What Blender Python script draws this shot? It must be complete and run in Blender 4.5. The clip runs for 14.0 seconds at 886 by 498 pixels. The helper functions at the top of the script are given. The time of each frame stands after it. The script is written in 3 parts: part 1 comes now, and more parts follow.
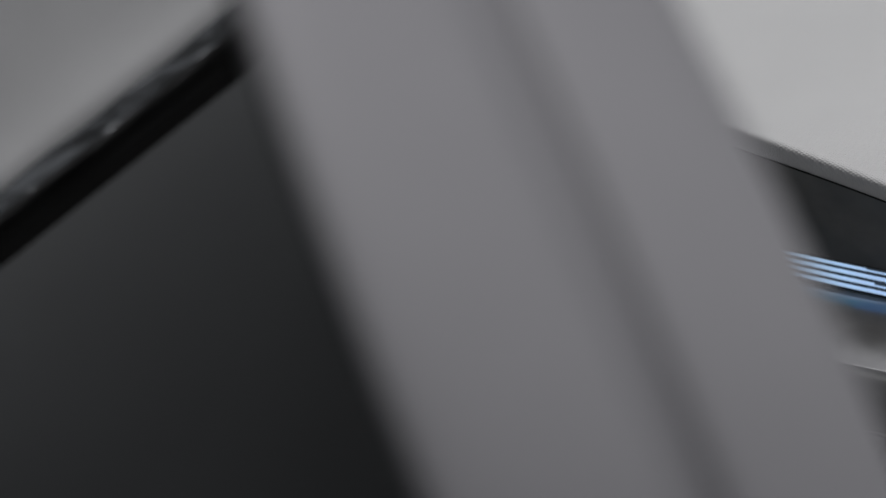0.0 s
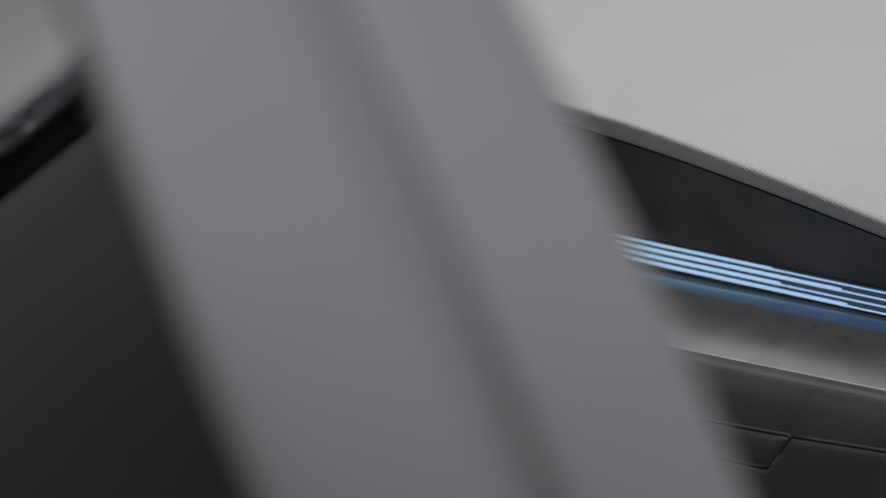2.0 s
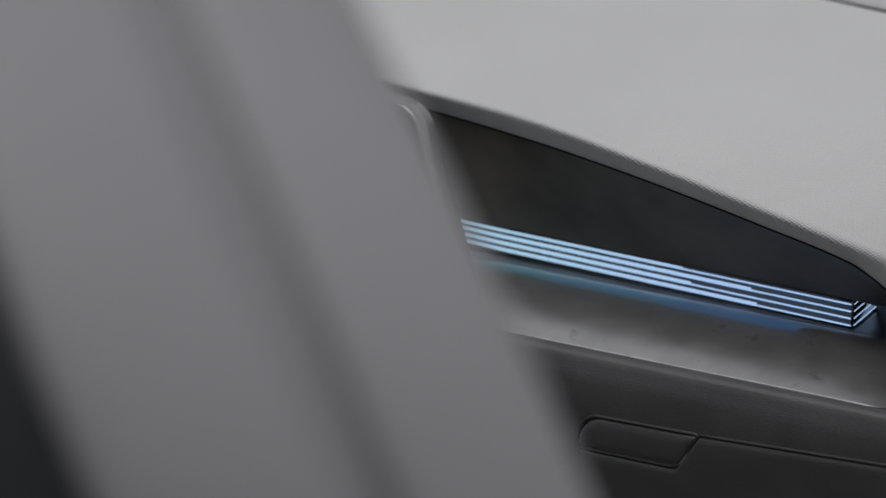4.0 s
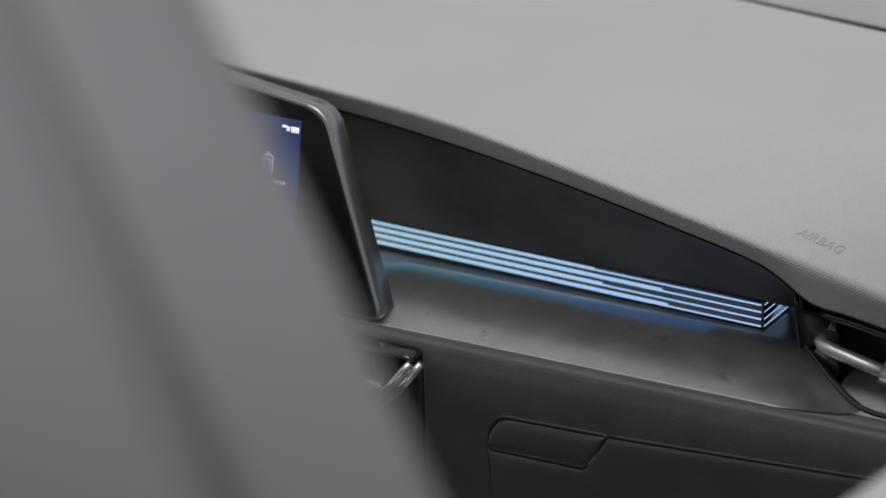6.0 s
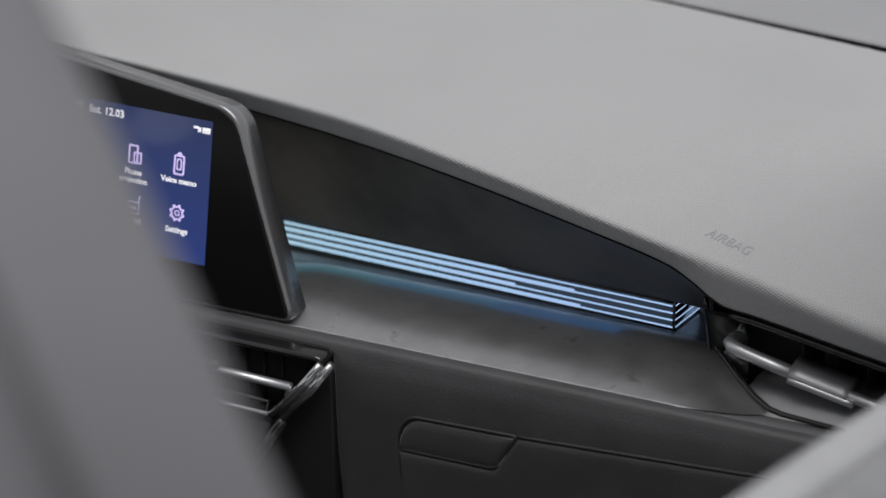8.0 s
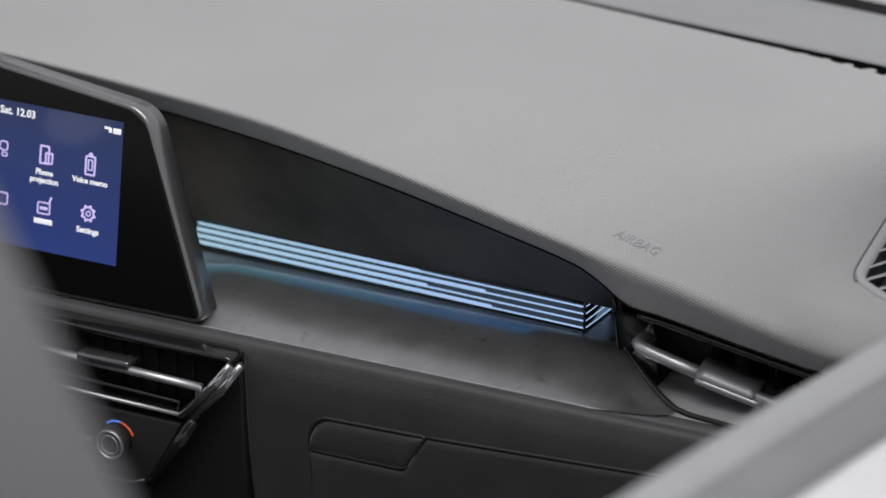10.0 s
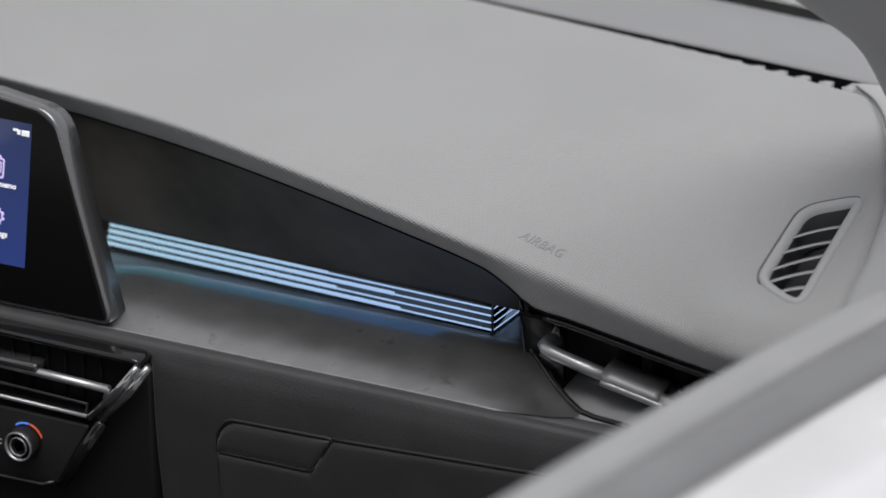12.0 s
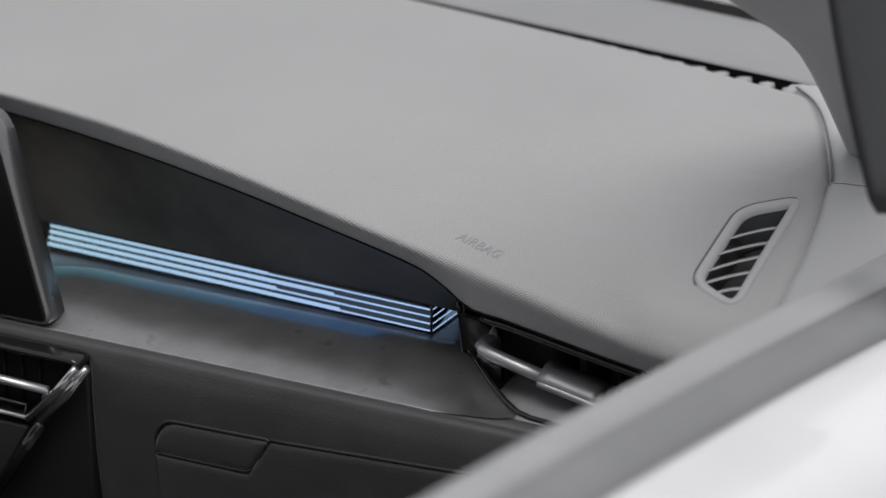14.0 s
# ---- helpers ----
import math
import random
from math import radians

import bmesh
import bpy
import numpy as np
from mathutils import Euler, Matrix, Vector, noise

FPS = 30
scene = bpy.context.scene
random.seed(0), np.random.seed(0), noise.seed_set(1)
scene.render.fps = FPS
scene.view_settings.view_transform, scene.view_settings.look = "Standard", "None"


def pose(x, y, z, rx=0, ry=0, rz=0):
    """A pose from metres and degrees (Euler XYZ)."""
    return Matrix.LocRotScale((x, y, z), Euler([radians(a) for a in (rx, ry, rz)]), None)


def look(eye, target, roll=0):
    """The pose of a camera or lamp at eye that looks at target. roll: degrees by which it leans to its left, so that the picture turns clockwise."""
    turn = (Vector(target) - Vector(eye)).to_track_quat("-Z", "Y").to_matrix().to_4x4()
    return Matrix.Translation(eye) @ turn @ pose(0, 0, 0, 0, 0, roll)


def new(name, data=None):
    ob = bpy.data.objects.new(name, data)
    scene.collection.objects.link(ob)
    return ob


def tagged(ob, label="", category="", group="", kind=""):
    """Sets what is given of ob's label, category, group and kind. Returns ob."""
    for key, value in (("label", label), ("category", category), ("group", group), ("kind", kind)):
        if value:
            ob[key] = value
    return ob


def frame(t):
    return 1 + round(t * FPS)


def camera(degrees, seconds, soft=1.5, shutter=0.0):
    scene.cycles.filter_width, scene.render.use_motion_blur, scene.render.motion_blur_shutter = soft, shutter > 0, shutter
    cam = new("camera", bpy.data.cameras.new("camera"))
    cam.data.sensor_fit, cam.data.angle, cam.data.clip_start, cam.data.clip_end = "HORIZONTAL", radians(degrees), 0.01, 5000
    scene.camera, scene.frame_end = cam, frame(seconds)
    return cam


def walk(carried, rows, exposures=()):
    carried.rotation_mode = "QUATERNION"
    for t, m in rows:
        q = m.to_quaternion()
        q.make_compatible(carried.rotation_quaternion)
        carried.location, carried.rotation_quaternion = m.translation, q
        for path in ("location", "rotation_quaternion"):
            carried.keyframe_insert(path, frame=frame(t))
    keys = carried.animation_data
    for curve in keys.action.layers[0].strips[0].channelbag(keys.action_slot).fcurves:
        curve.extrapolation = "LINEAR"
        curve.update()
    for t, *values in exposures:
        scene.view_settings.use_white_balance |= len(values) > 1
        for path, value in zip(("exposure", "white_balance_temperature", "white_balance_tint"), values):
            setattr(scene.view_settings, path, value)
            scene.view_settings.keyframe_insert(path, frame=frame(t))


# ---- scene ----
cam = camera(9.43, 14.0, soft=1.3)
cam.data.dof.use_dof = True
cam.data.dof.focus_distance = 3.94
cam.data.dof.aperture_fstop = 4.4

# a straight slide to the car's front right, looking down through the passenger window
TURN, TILT = radians(28.0), radians(22.0)
RIGHT = Vector((math.cos(TURN), math.sin(TURN), 0.0))
AHEAD = Vector((-math.sin(TURN) * math.cos(TILT), math.cos(TURN) * math.cos(TILT), -math.sin(TILT)))
ABOVE = RIGHT.cross(AHEAD)
END = Vector((2.150, -3.264, 2.386))
SLIDE = [(0.0, 0.4524, -0.0028), (0.5, 0.4345, -0.0028), (1.0, 0.4162, -0.0029), (1.5, 0.3982, -0.0032),
         (2.0, 0.3815, -0.0034), (2.5, 0.3647, -0.0037), (3.0, 0.3477, -0.0038), (3.5, 0.3306, -0.0038),
         (6.0, 0.2468, -0.0033), (6.5, 0.2300, -0.0032), (7.0, 0.2132, -0.0032), (7.5, 0.1972, -0.0030),
         (8.0, 0.1807, -0.0026), (10.5, 0.0968, -0.0021), (11.0, 0.0793, -0.0019), (11.5, 0.0625, -0.0013),
         (12.0, 0.0456, -0.0007), (12.5, 0.0284, -0.0003), (13.0, 0.0136, 0.0), (13.5, 0.0040, 0.0),
         (14.0, 0.0, 0.0)]
ROWS = []
for t, back, lift in SLIDE:
    eye = END - RIGHT * back + ABOVE * lift
    ROWS.append((t, look(eye, eye + AHEAD)))
walk(cam, ROWS)

# ---- light: a bright, even overcast sky, and a wide soft sun ----
world = bpy.data.worlds.new("overcast")
scene.world = world
world.use_nodes = True
wn, wl = world.node_tree.nodes, world.node_tree.links
wn.clear()
sky = wn.new("ShaderNodeTexSky")
sky.sky_type, sky.sun_disc = "NISHITA", False
sky.sun_elevation, sky.sun_rotation = radians(71), radians(145)
sky.air_density, sky.dust_density, sky.ozone_density = 1.0, 4.0, 1.0
cloud = wn.new("ShaderNodeMixRGB")
cloud.inputs["Fac"].default_value = 0.88
cloud.inputs["Color2"].default_value = (10.1, 10.2, 10.6, 1)
bg = wn.new("ShaderNodeBackground")
bg.inputs["Strength"].default_value = 0.066
wo = wn.new("ShaderNodeOutputWorld")
wl.new(sky.outputs[0], cloud.inputs["Color1"])
wl.new(cloud.outputs[0], bg.inputs["Color"])
wl.new(bg.outputs[0], wo.inputs["Surface"])
sun = new("sun", bpy.data.lights.new("sun", "SUN"))
sun.data.energy, sun.data.angle, sun.data.color = 2.2, radians(40), (1.0, 0.995, 0.99)
sun.matrix_world = look((1.2, -2.2, 7.0), (0, 0, 0))
scene.view_settings.exposure = 0.0


# ---- materials ----
def material(name, color, rough=0.5, metal=0.0, spec=0.5, grain=0.0, size=400.0, mottle=0.0, msize=12.0,
             emit=None, power=0.0, coat=0.0):
    m = bpy.data.materials.new(name)
    m.use_nodes = True
    n, l = m.node_tree.nodes, m.node_tree.links
    b = n["Principled BSDF"]
    b.inputs["Base Color"].default_value = (*color, 1)
    b.inputs["Roughness"].default_value = rough
    b.inputs["Metallic"].default_value = metal
    b.inputs["Specular IOR Level"].default_value = spec
    b.inputs["Coat Weight"].default_value = coat
    if emit:
        b.inputs["Emission Color"].default_value = (*emit, 1)
        b.inputs["Emission Strength"].default_value = power
    co = n.new("ShaderNodeTexCoord")
    if mottle:
        t = n.new("ShaderNodeTexNoise")
        t.inputs["Scale"].default_value, t.inputs["Detail"].default_value = msize, 6
        l.new(co.outputs["Object"], t.inputs["Vector"])
        ramp = n.new("ShaderNodeMapRange")
        ramp.inputs["From Min"].default_value, ramp.inputs["From Max"].default_value = 0.3, 0.7
        ramp.inputs["To Min"].default_value, ramp.inputs["To Max"].default_value = 1 - mottle, 1 + mottle
        l.new(t.outputs["Fac"], ramp.inputs["Value"])
        mul = n.new("ShaderNodeVectorMath")
        mul.operation = "SCALE"
        mul.inputs[0].default_value = color
        l.new(ramp.outputs[0], mul.inputs["Scale"])
        l.new(mul.outputs[0], b.inputs["Base Color"])
        rr = n.new("ShaderNodeMapRange")
        rr.inputs["To Min"].default_value, rr.inputs["To Max"].default_value = rough * 0.85, min(1, rough * 1.15)
        l.new(t.outputs["Fac"], rr.inputs["Value"])
        l.new(rr.outputs[0], b.inputs["Roughness"])
    if grain:
        g = n.new("ShaderNodeTexNoise")
        g.inputs["Scale"].default_value, g.inputs["Detail"].default_value = size, 3
        l.new(co.outputs["Object"], g.inputs["Vector"])
        bump = n.new("ShaderNodeBump")
        bump.inputs["Strength"].default_value, bump.inputs["Distance"].default_value = grain, 0.0004
        l.new(g.outputs["Fac"], bump.inputs["Height"])
        l.new(bump.outputs[0], b.inputs["Normal"])
    return m


DIMPLE = 0.24


def woven_material(name, color):
    """Moulded soft-touch skin with a fine staggered dimple grain."""
    m = material(name, color, 0.62, spec=0.35, mottle=0.03, msize=9)
    n, l = m.node_tree.nodes, m.node_tree.links
    b = n["Principled BSDF"]
    co = n.new("ShaderNodeTexCoord")
    sp = n.new("ShaderNodeSeparateXYZ")
    l.new(co.outputs["Object"], sp.inputs[0])

    def calc(op, a, b=None):
        k = n.new("ShaderNodeMath")
        k.operation = op
        for slot, v in enumerate((a, b)):
            if v is None:
                continue
            if isinstance(v, (int, float)):
                k.inputs[slot].default_value = v
            else:
                l.new(v, k.inputs[slot])
        return k.outputs[0]

    # three crossed waves, 2.6 mm apart, make a staggered grain
    run = calc("ADD", sp.outputs["Y"], sp.outputs["Z"])
    wave = 2790.0
    half_x = calc("MULTIPLY", sp.outputs["X"], 0.5)
    lean = calc("MULTIPLY", run, 0.866)
    s1 = calc("SINE", calc("MULTIPLY", sp.outputs["X"], wave))
    s2 = calc("SINE", calc("MULTIPLY", calc("ADD", half_x, lean), wave))
    s3 = calc("SINE", calc("MULTIPLY", calc("SUBTRACT", half_x, lean), wave))
    slope_x = calc("MULTIPLY", calc("ADD", s1, calc("MULTIPLY", calc("ADD", s2, s3), 0.5)), DIMPLE)
    slope_run = calc("MULTIPLY", calc("SUBTRACT", s2, s3), 0.866 * DIMPLE)
    slope = n.new("ShaderNodeCombineXYZ")
    l.new(slope_x, slope.inputs[0])
    l.new(slope_run, slope.inputs[1])
    l.new(slope_run, slope.inputs[2])
    surface = n.new("ShaderNodeNewGeometry")
    leaned = n.new("ShaderNodeVectorMath")
    l.new(surface.outputs["Normal"], leaned.inputs[0])
    l.new(slope.outputs[0], leaned.inputs[1])
    unit = n.new("ShaderNodeVectorMath")
    unit.operation = "NORMALIZE"
    l.new(leaned.outputs[0], unit.inputs[0])
    l.new(unit.outputs[0], b.inputs["Normal"])
    return m


PAD = woven_material("grey_grained_skin", (0.336, 0.335, 0.335))
GREY = material("grey_plastic", (0.36, 0.36, 0.365), 0.55, grain=0.15, size=900, mottle=0.03)
PALE = material("pale_grey_trim", (0.38, 0.38, 0.385), 0.6, grain=0.2, size=700, mottle=0.03)
BELT = material("grey_trim", (0.255, 0.255, 0.26), 0.5, grain=0.2, size=800, mottle=0.04)
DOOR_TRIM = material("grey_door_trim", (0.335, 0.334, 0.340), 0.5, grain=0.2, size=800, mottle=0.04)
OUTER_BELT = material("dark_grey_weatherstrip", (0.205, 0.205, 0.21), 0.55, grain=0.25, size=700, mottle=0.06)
PILLAR = material("grey_cloth_trim", (0.152, 0.149, 0.157), 0.7, grain=0.3, size=700, mottle=0.05, msize=6)
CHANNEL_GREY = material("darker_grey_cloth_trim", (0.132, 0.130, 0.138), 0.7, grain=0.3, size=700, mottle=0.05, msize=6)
GROOVE = material("dark_grey_seal", (0.15, 0.15, 0.155), 0.7, grain=0.2, size=300)
SOFT = material("black_soft_plastic", (0.030, 0.030, 0.031), 0.45, spec=0.55, grain=0.65, size=800, mottle=0.15, msize=30)
SOFT.node_tree.nodes["Principled BSDF"].inputs["Sheen Weight"].default_value = 0.40
SOFT.node_tree.nodes["Principled BSDF"].inputs["Sheen Roughness"].default_value = 0.4
SHELF = material("black_stained_shelf", (0.31, 0.308, 0.310), 0.31, metal=0.9, spec=0.4, grain=0.2, size=350, mottle=0.12, msize=35)
FACE = material("black_grained_face", (0.066, 0.062, 0.057), 0.5, spec=0.3, grain=0.25, size=500, mottle=0.5, msize=14)
CHARCOAL = material("charcoal_plastic", (0.019, 0.0205, 0.022), 0.55, grain=0.2, mottle=0.1, msize=5)
PIANO = material("gloss_black", (0.010, 0.010, 0.010), 0.08, spec=0.5)
MATTE = material("matte_black", (0.012, 0.012, 0.013), 0.6, grain=0.2, size=500)
GAP = material("gap_black", (0.006, 0.006, 0.006), 0.8, spec=0.12, grain=0.1)
BEZEL = material("dark_satin_bezel", (0.105, 0.105, 0.108), 0.32, metal=0.6, mottle=0.05)
DISPLAY_RIM = material("dark_metal_rim", (0.20, 0.20, 0.203), 0.26, metal=0.75, mottle=0.05)
SATIN = material("satin_silver", (0.43, 0.43, 0.44), 0.40, metal=0.85)
SMOKE = material("smoked_gloss", (0.15, 0.15, 0.153), 0.13, metal=0.8)
HIGHLIT_TRIM = material("highlit_gloss_trim", (0.42, 0.42, 0.425), 0.16, metal=0.9)
RIPPLE = material("rippled_gloss_black", (0.10, 0.105, 0.11), 0.16, metal=0.8)
CLIP_GREY = material("satin_dark_clip", (0.26, 0.26, 0.265), 0.42, metal=0.6, mottle=0.05)
WHITE = material("white_paint", (0.80, 0.79, 0.80), 0.3, spec=0.5, coat=0.5, mottle=0.02)
RUBBER = material("black_rubber", (0.030, 0.031, 0.033), 0.6, grain=0.2, mottle=0.1)
SCREEN_BLUE = material("lit_blue_screen", (0.01, 0.015, 0.04), 0.2, spec=0.05, emit=(0.045, 0.075, 0.21), power=1.0)
ICON_WHITE = material("lit_white_print", (0.2, 0.2, 0.2), 0.3, emit=(0.75, 0.75, 0.8), power=1.0)
ICON_LILAC = material("lit_lilac_print", (0.2, 0.2, 0.2), 0.3, emit=(0.52, 0.42, 0.80), power=1.0)
ARC_BLUE = material("lit_blue_arc", (0.05, 0.1, 0.3), 0.3, emit=(0.10, 0.25, 0.95), power=0.7)
ARC_RED = material("lit_red_arc", (0.3, 0.06, 0.03), 0.3, emit=(0.80, 0.12, 0.04), power=0.45)
PRINT = material("grey_print", (0.42, 0.42, 0.43), 0.5)
VENT_DARK = material("dark_vent_inside", (0.072, 0.073, 0.076), 0.45, grain=0.2, mottle=0.15)
LIT = material("lit_light_bar", (0.05, 0.06, 0.08), 0.3, emit=(0.40, 0.66, 1.0), power=0.9)
GLOW = material("dim_blue_glow", (0.01, 0.03, 0.06), 0.3, emit=(0.02, 0.10, 0.22), power=1.0)
CHEEK = material("satin_black_side", (0.014, 0.014, 0.014), 0.32, spec=0.3, grain=0.1)
PANEL_BLACK = material("black_control_face", (0.021, 0.021, 0.021), 0.35, spec=0.35, mottle=0.1)
GLASS_BLACK = material("black_display_glass", (0.0065, 0.0065, 0.0065), 0.28, spec=0.14)
ln, ll = LIT.node_tree.nodes, LIT.node_tree.links
along = ln.new("ShaderNodeTexCoord")
cut = ln.new("ShaderNodeSeparateXYZ")
span = ln.new("ShaderNodeMapRange")
span.inputs["From Min"].default_value, span.inputs["From Max"].default_value = 0.07, 0.30
hue = ln.new("ShaderNodeMixRGB")
hue.inputs["Color1"].default_value, hue.inputs["Color2"].default_value = (0.42, 0.65, 0.80, 1), (0.40, 0.58, 0.90, 1)
ll.new(along.outputs["Object"], cut.inputs[0])
ll.new(cut.outputs["X"], span.inputs["Value"])
ll.new(span.outputs[0], hue.inputs["Fac"])
ll.new(hue.outputs[0], ln["Principled BSDF"].inputs["Emission Color"])
# the menu's background runs from navy above to blue below
mn, ml = SCREEN_BLUE.node_tree.nodes, SCREEN_BLUE.node_tree.links
high_low = mn.new("ShaderNodeTexCoord")
height_of = mn.new("ShaderNodeSeparateXYZ")
fade = mn.new("ShaderNodeMapRange")
fade.inputs["From Min"].default_value, fade.inputs["From Max"].default_value = 0.862, 0.970
menu_hue = mn.new("ShaderNodeMixRGB")
menu_hue.inputs["Color1"].default_value, menu_hue.inputs["Color2"].default_value = (0.027, 0.047, 0.185, 1), (0.021, 0.028, 0.070, 1)
ml.new(high_low.outputs["Object"], height_of.inputs[0])
ml.new(height_of.outputs["Z"], fade.inputs["Value"])
ml.new(fade.outputs[0], menu_hue.inputs["Fac"])
ml.new(menu_hue.outputs[0], mn["Principled BSDF"].inputs["Emission Color"])
# small dark scuffs on the shelf
sn, sl = SHELF.node_tree.nodes, SHELF.node_tree.links
where = sn.new("ShaderNodeTexCoord")
blot = sn.new("ShaderNodeTexNoise")
blot.inputs["Scale"].default_value, blot.inputs["Detail"].default_value = 70.0, 7
worn = sn.new("ShaderNodeMapRange")
worn.inputs["From Min"].default_value, worn.inputs["From Max"].default_value = 0.61, 0.72
worn.inputs["To Min"].default_value, worn.inputs["To Max"].default_value = 1.0, 0.66
dull = sn.new("ShaderNodeVectorMath")
dull.operation = "SCALE"
skin = sn["Principled BSDF"].inputs["Base Color"]
sl.new(where.outputs["Object"], blot.inputs["Vector"])
sl.new(blot.outputs["Fac"], worn.inputs["Value"])
sl.new(worn.outputs[0], dull.inputs["Scale"])
sl.new(skin.links[0].from_socket, dull.inputs[0])
sl.new(dull.outputs[0], skin)
FLOOR = material("grey_concrete", (0.16, 0.16, 0.16), 0.8, grain=0.5, size=40, mottle=0.15, msize=2)


# ---- helpers of shape ----
def finish(name, bm, mat, parent=None, label="", smooth=True):
    me = bpy.data.meshes.new(name)
    bmesh.ops.recalc_face_normals(bm, faces=bm.faces)
    bm.to_mesh(me)
    bm.free()
    for p in me.polygons:
        p.use_smooth = smooth
    me.materials.append(mat)
    ob = new(name, me)
    if parent:
        ob.parent = parent
    if label:
        ob["label"] = label
    return ob


def part(name, bm, mat, parent, label="", smooth=True):
    return finish(name, bm, mat, parent, label, smooth)


def thing(name, label, category, group="", kind=""):
    return tagged(new(name), label, category, group, kind)


def loft(rows, closed=False, caps=False):
    """A skin over rows of points, all of one length; closed: each row is a ring."""
    bm = bmesh.new()
    vs = [[bm.verts.new(p) for p in row] for row in rows]
    n = len(vs[0])
    for a, b in zip(vs, vs[1:]):
        for i in range(n if closed else n - 1):
            j = (i + 1) % n
            bm.faces.new((a[i], a[j], b[j], b[i]))
    if caps:
        bm.faces.new(vs[0])
        bm.faces.new(vs[-1])
    return bm


def curve_at(keys, x):
    """Smooth value between keys (x, value...), monotone steps eased by neighbours."""
    xs = [k[0] for k in keys]
    out = []
    for c in range(1, len(keys[0])):
        ys = [k[c] for k in keys]
        m = []
        for i in range(len(xs)):
            a, b = max(0, i - 1), min(len(xs) - 1, i + 1)
            m.append((ys[b] - ys[a]) / (xs[b] - xs[a]))
        if x <= xs[0]:
            out.append(ys[0] + m[0] * (x - xs[0]))
            continue
        if x >= xs[-1]:
            out.append(ys[-1] + m[-1] * (x - xs[-1]))
            continue
        i = max(k for k in range(len(xs) - 1) if xs[k] <= x)
        h = xs[i + 1] - xs[i]
        t = (x - xs[i]) / h
        out.append((2 * t**3 - 3 * t**2 + 1) * ys[i] + (t**3 - 2 * t**2 + t) * h * m[i]
                   + (3 * t**2 - 2 * t**3) * ys[i + 1] + (t**3 - t**2) * h * m[i + 1])
    return out


def thick(bm, depth):
    """Gives an open skin a thickness, away from its normals."""
    bmesh.ops.recalc_face_normals(bm, faces=bm.faces)
    bmesh.ops.solidify(bm, geom=bm.faces[:], thickness=-depth)
    return bm


def block(x0, x1, y0, y1, z0, z1, bevel=0.0, seg=2):
    bm = bmesh.new()
    bmesh.ops.create_cube(bm, size=1, matrix=Matrix.Translation(((x0 + x1) / 2, (y0 + y1) / 2, (z0 + z1) / 2))
                          @ Matrix.Diagonal((x1 - x0, y1 - y0, z1 - z0, 1)))
    if bevel:
        bmesh.ops.bevel(bm, geom=bm.edges[:], offset=bevel, segments=seg, affect="EDGES", profile=0.5)
    return bm


def rounded(points, radii, seg=6):
    """A closed outline in the plane with its corners rounded."""
    out, n = [], len(points)
    for i, p in enumerate(points):
        p, a, b = Vector(p), Vector(points[i - 1]), Vector(points[(i + 1) % n])
        rad = radii[i] if isinstance(radii, (list, tuple)) else radii
        if rad <= 0:
            out.append(p)
            continue
        u, w = (a - p).normalized(), (b - p).normalized()
        half = u.angle(w) / 2
        d = min(rad / math.tan(half), (a - p).length * 0.49, (b - p).length * 0.49)
        s, e = p + u * d, p + w * d
        for k in range(seg + 1):
            t = k / seg
            out.append(s * (1 - t)**2 + p * (2 * t * (1 - t)) + e * t**2)
    return out


def inset(outline, d):
    """The outline moved inwards by d (outlines run counter-clockwise)."""
    out, n = [], len(outline)
    for i in range(n):
        t = (outline[(i + 1) % n] - outline[i - 1]).normalized()
        out.append(outline[i] + Vector((-t.y, t.x)) * d)
    return out


def plate(outline, m, depth, bevel=0.001):
    """A flat plate with eased edges; the outline lies in the plane of m, front along its +Z."""
    rings = [(outline, -depth), (outline, -bevel), (inset(outline, bevel * 0.4), -bevel * 0.35), (inset(outline, bevel), 0.0)]
    return loft([[m @ Vector((p.x, p.y, z)) for p in o] for o, z in rings], closed=True, caps=True)


def ring(outline, m, width, depth, bevel=0.001):
    """A frame along the outline, width inwards, standing depth over the plane of m."""
    inner = inset(outline, width)
    rings = [(outline, -depth), (outline, -bevel), (inset(outline, bevel), 0), (inset(outline, width - bevel), 0), (inner, -bevel), (inner, -depth)]
    return loft([[m @ Vector((p.x, p.y, z)) for p in o] for o, z in rings], closed=True)


def tube(points, radius, seg=8, flat=1.0, up=Vector((0, 0, 1))):
    """A bar along points; flat squeezes it along its second axis."""
    rows, n = [], len(points)
    pts = [Vector(p) for p in points]
    for i, p in enumerate(pts):
        t = (pts[min(n - 1, i + 1)] - pts[max(0, i - 1)]).normalized()
        a = t.cross(up).normalized()
        b = a.cross(t)
        rad = radius[i] if isinstance(radius, (list, tuple)) else radius
        rows.append([p + a * math.cos(k * math.tau / seg) * rad + b * math.sin(k * math.tau / seg) * rad * flat for k in range(seg)])
    return loft(rows, closed=True, caps=True)


def steps(a, b, n):
    return [a + (b - a) * i / (n - 1) for i in range(n)]


def wall_frame(origin, right, up):
    """A pose whose x and y run along right and up."""
    x = Vector(right).normalized()
    z = x.cross(Vector(up)).normalized()
    y = z.cross(x)
    m = Matrix((x, y, z)).transposed().to_4x4()
    m.translation = origin
    return m


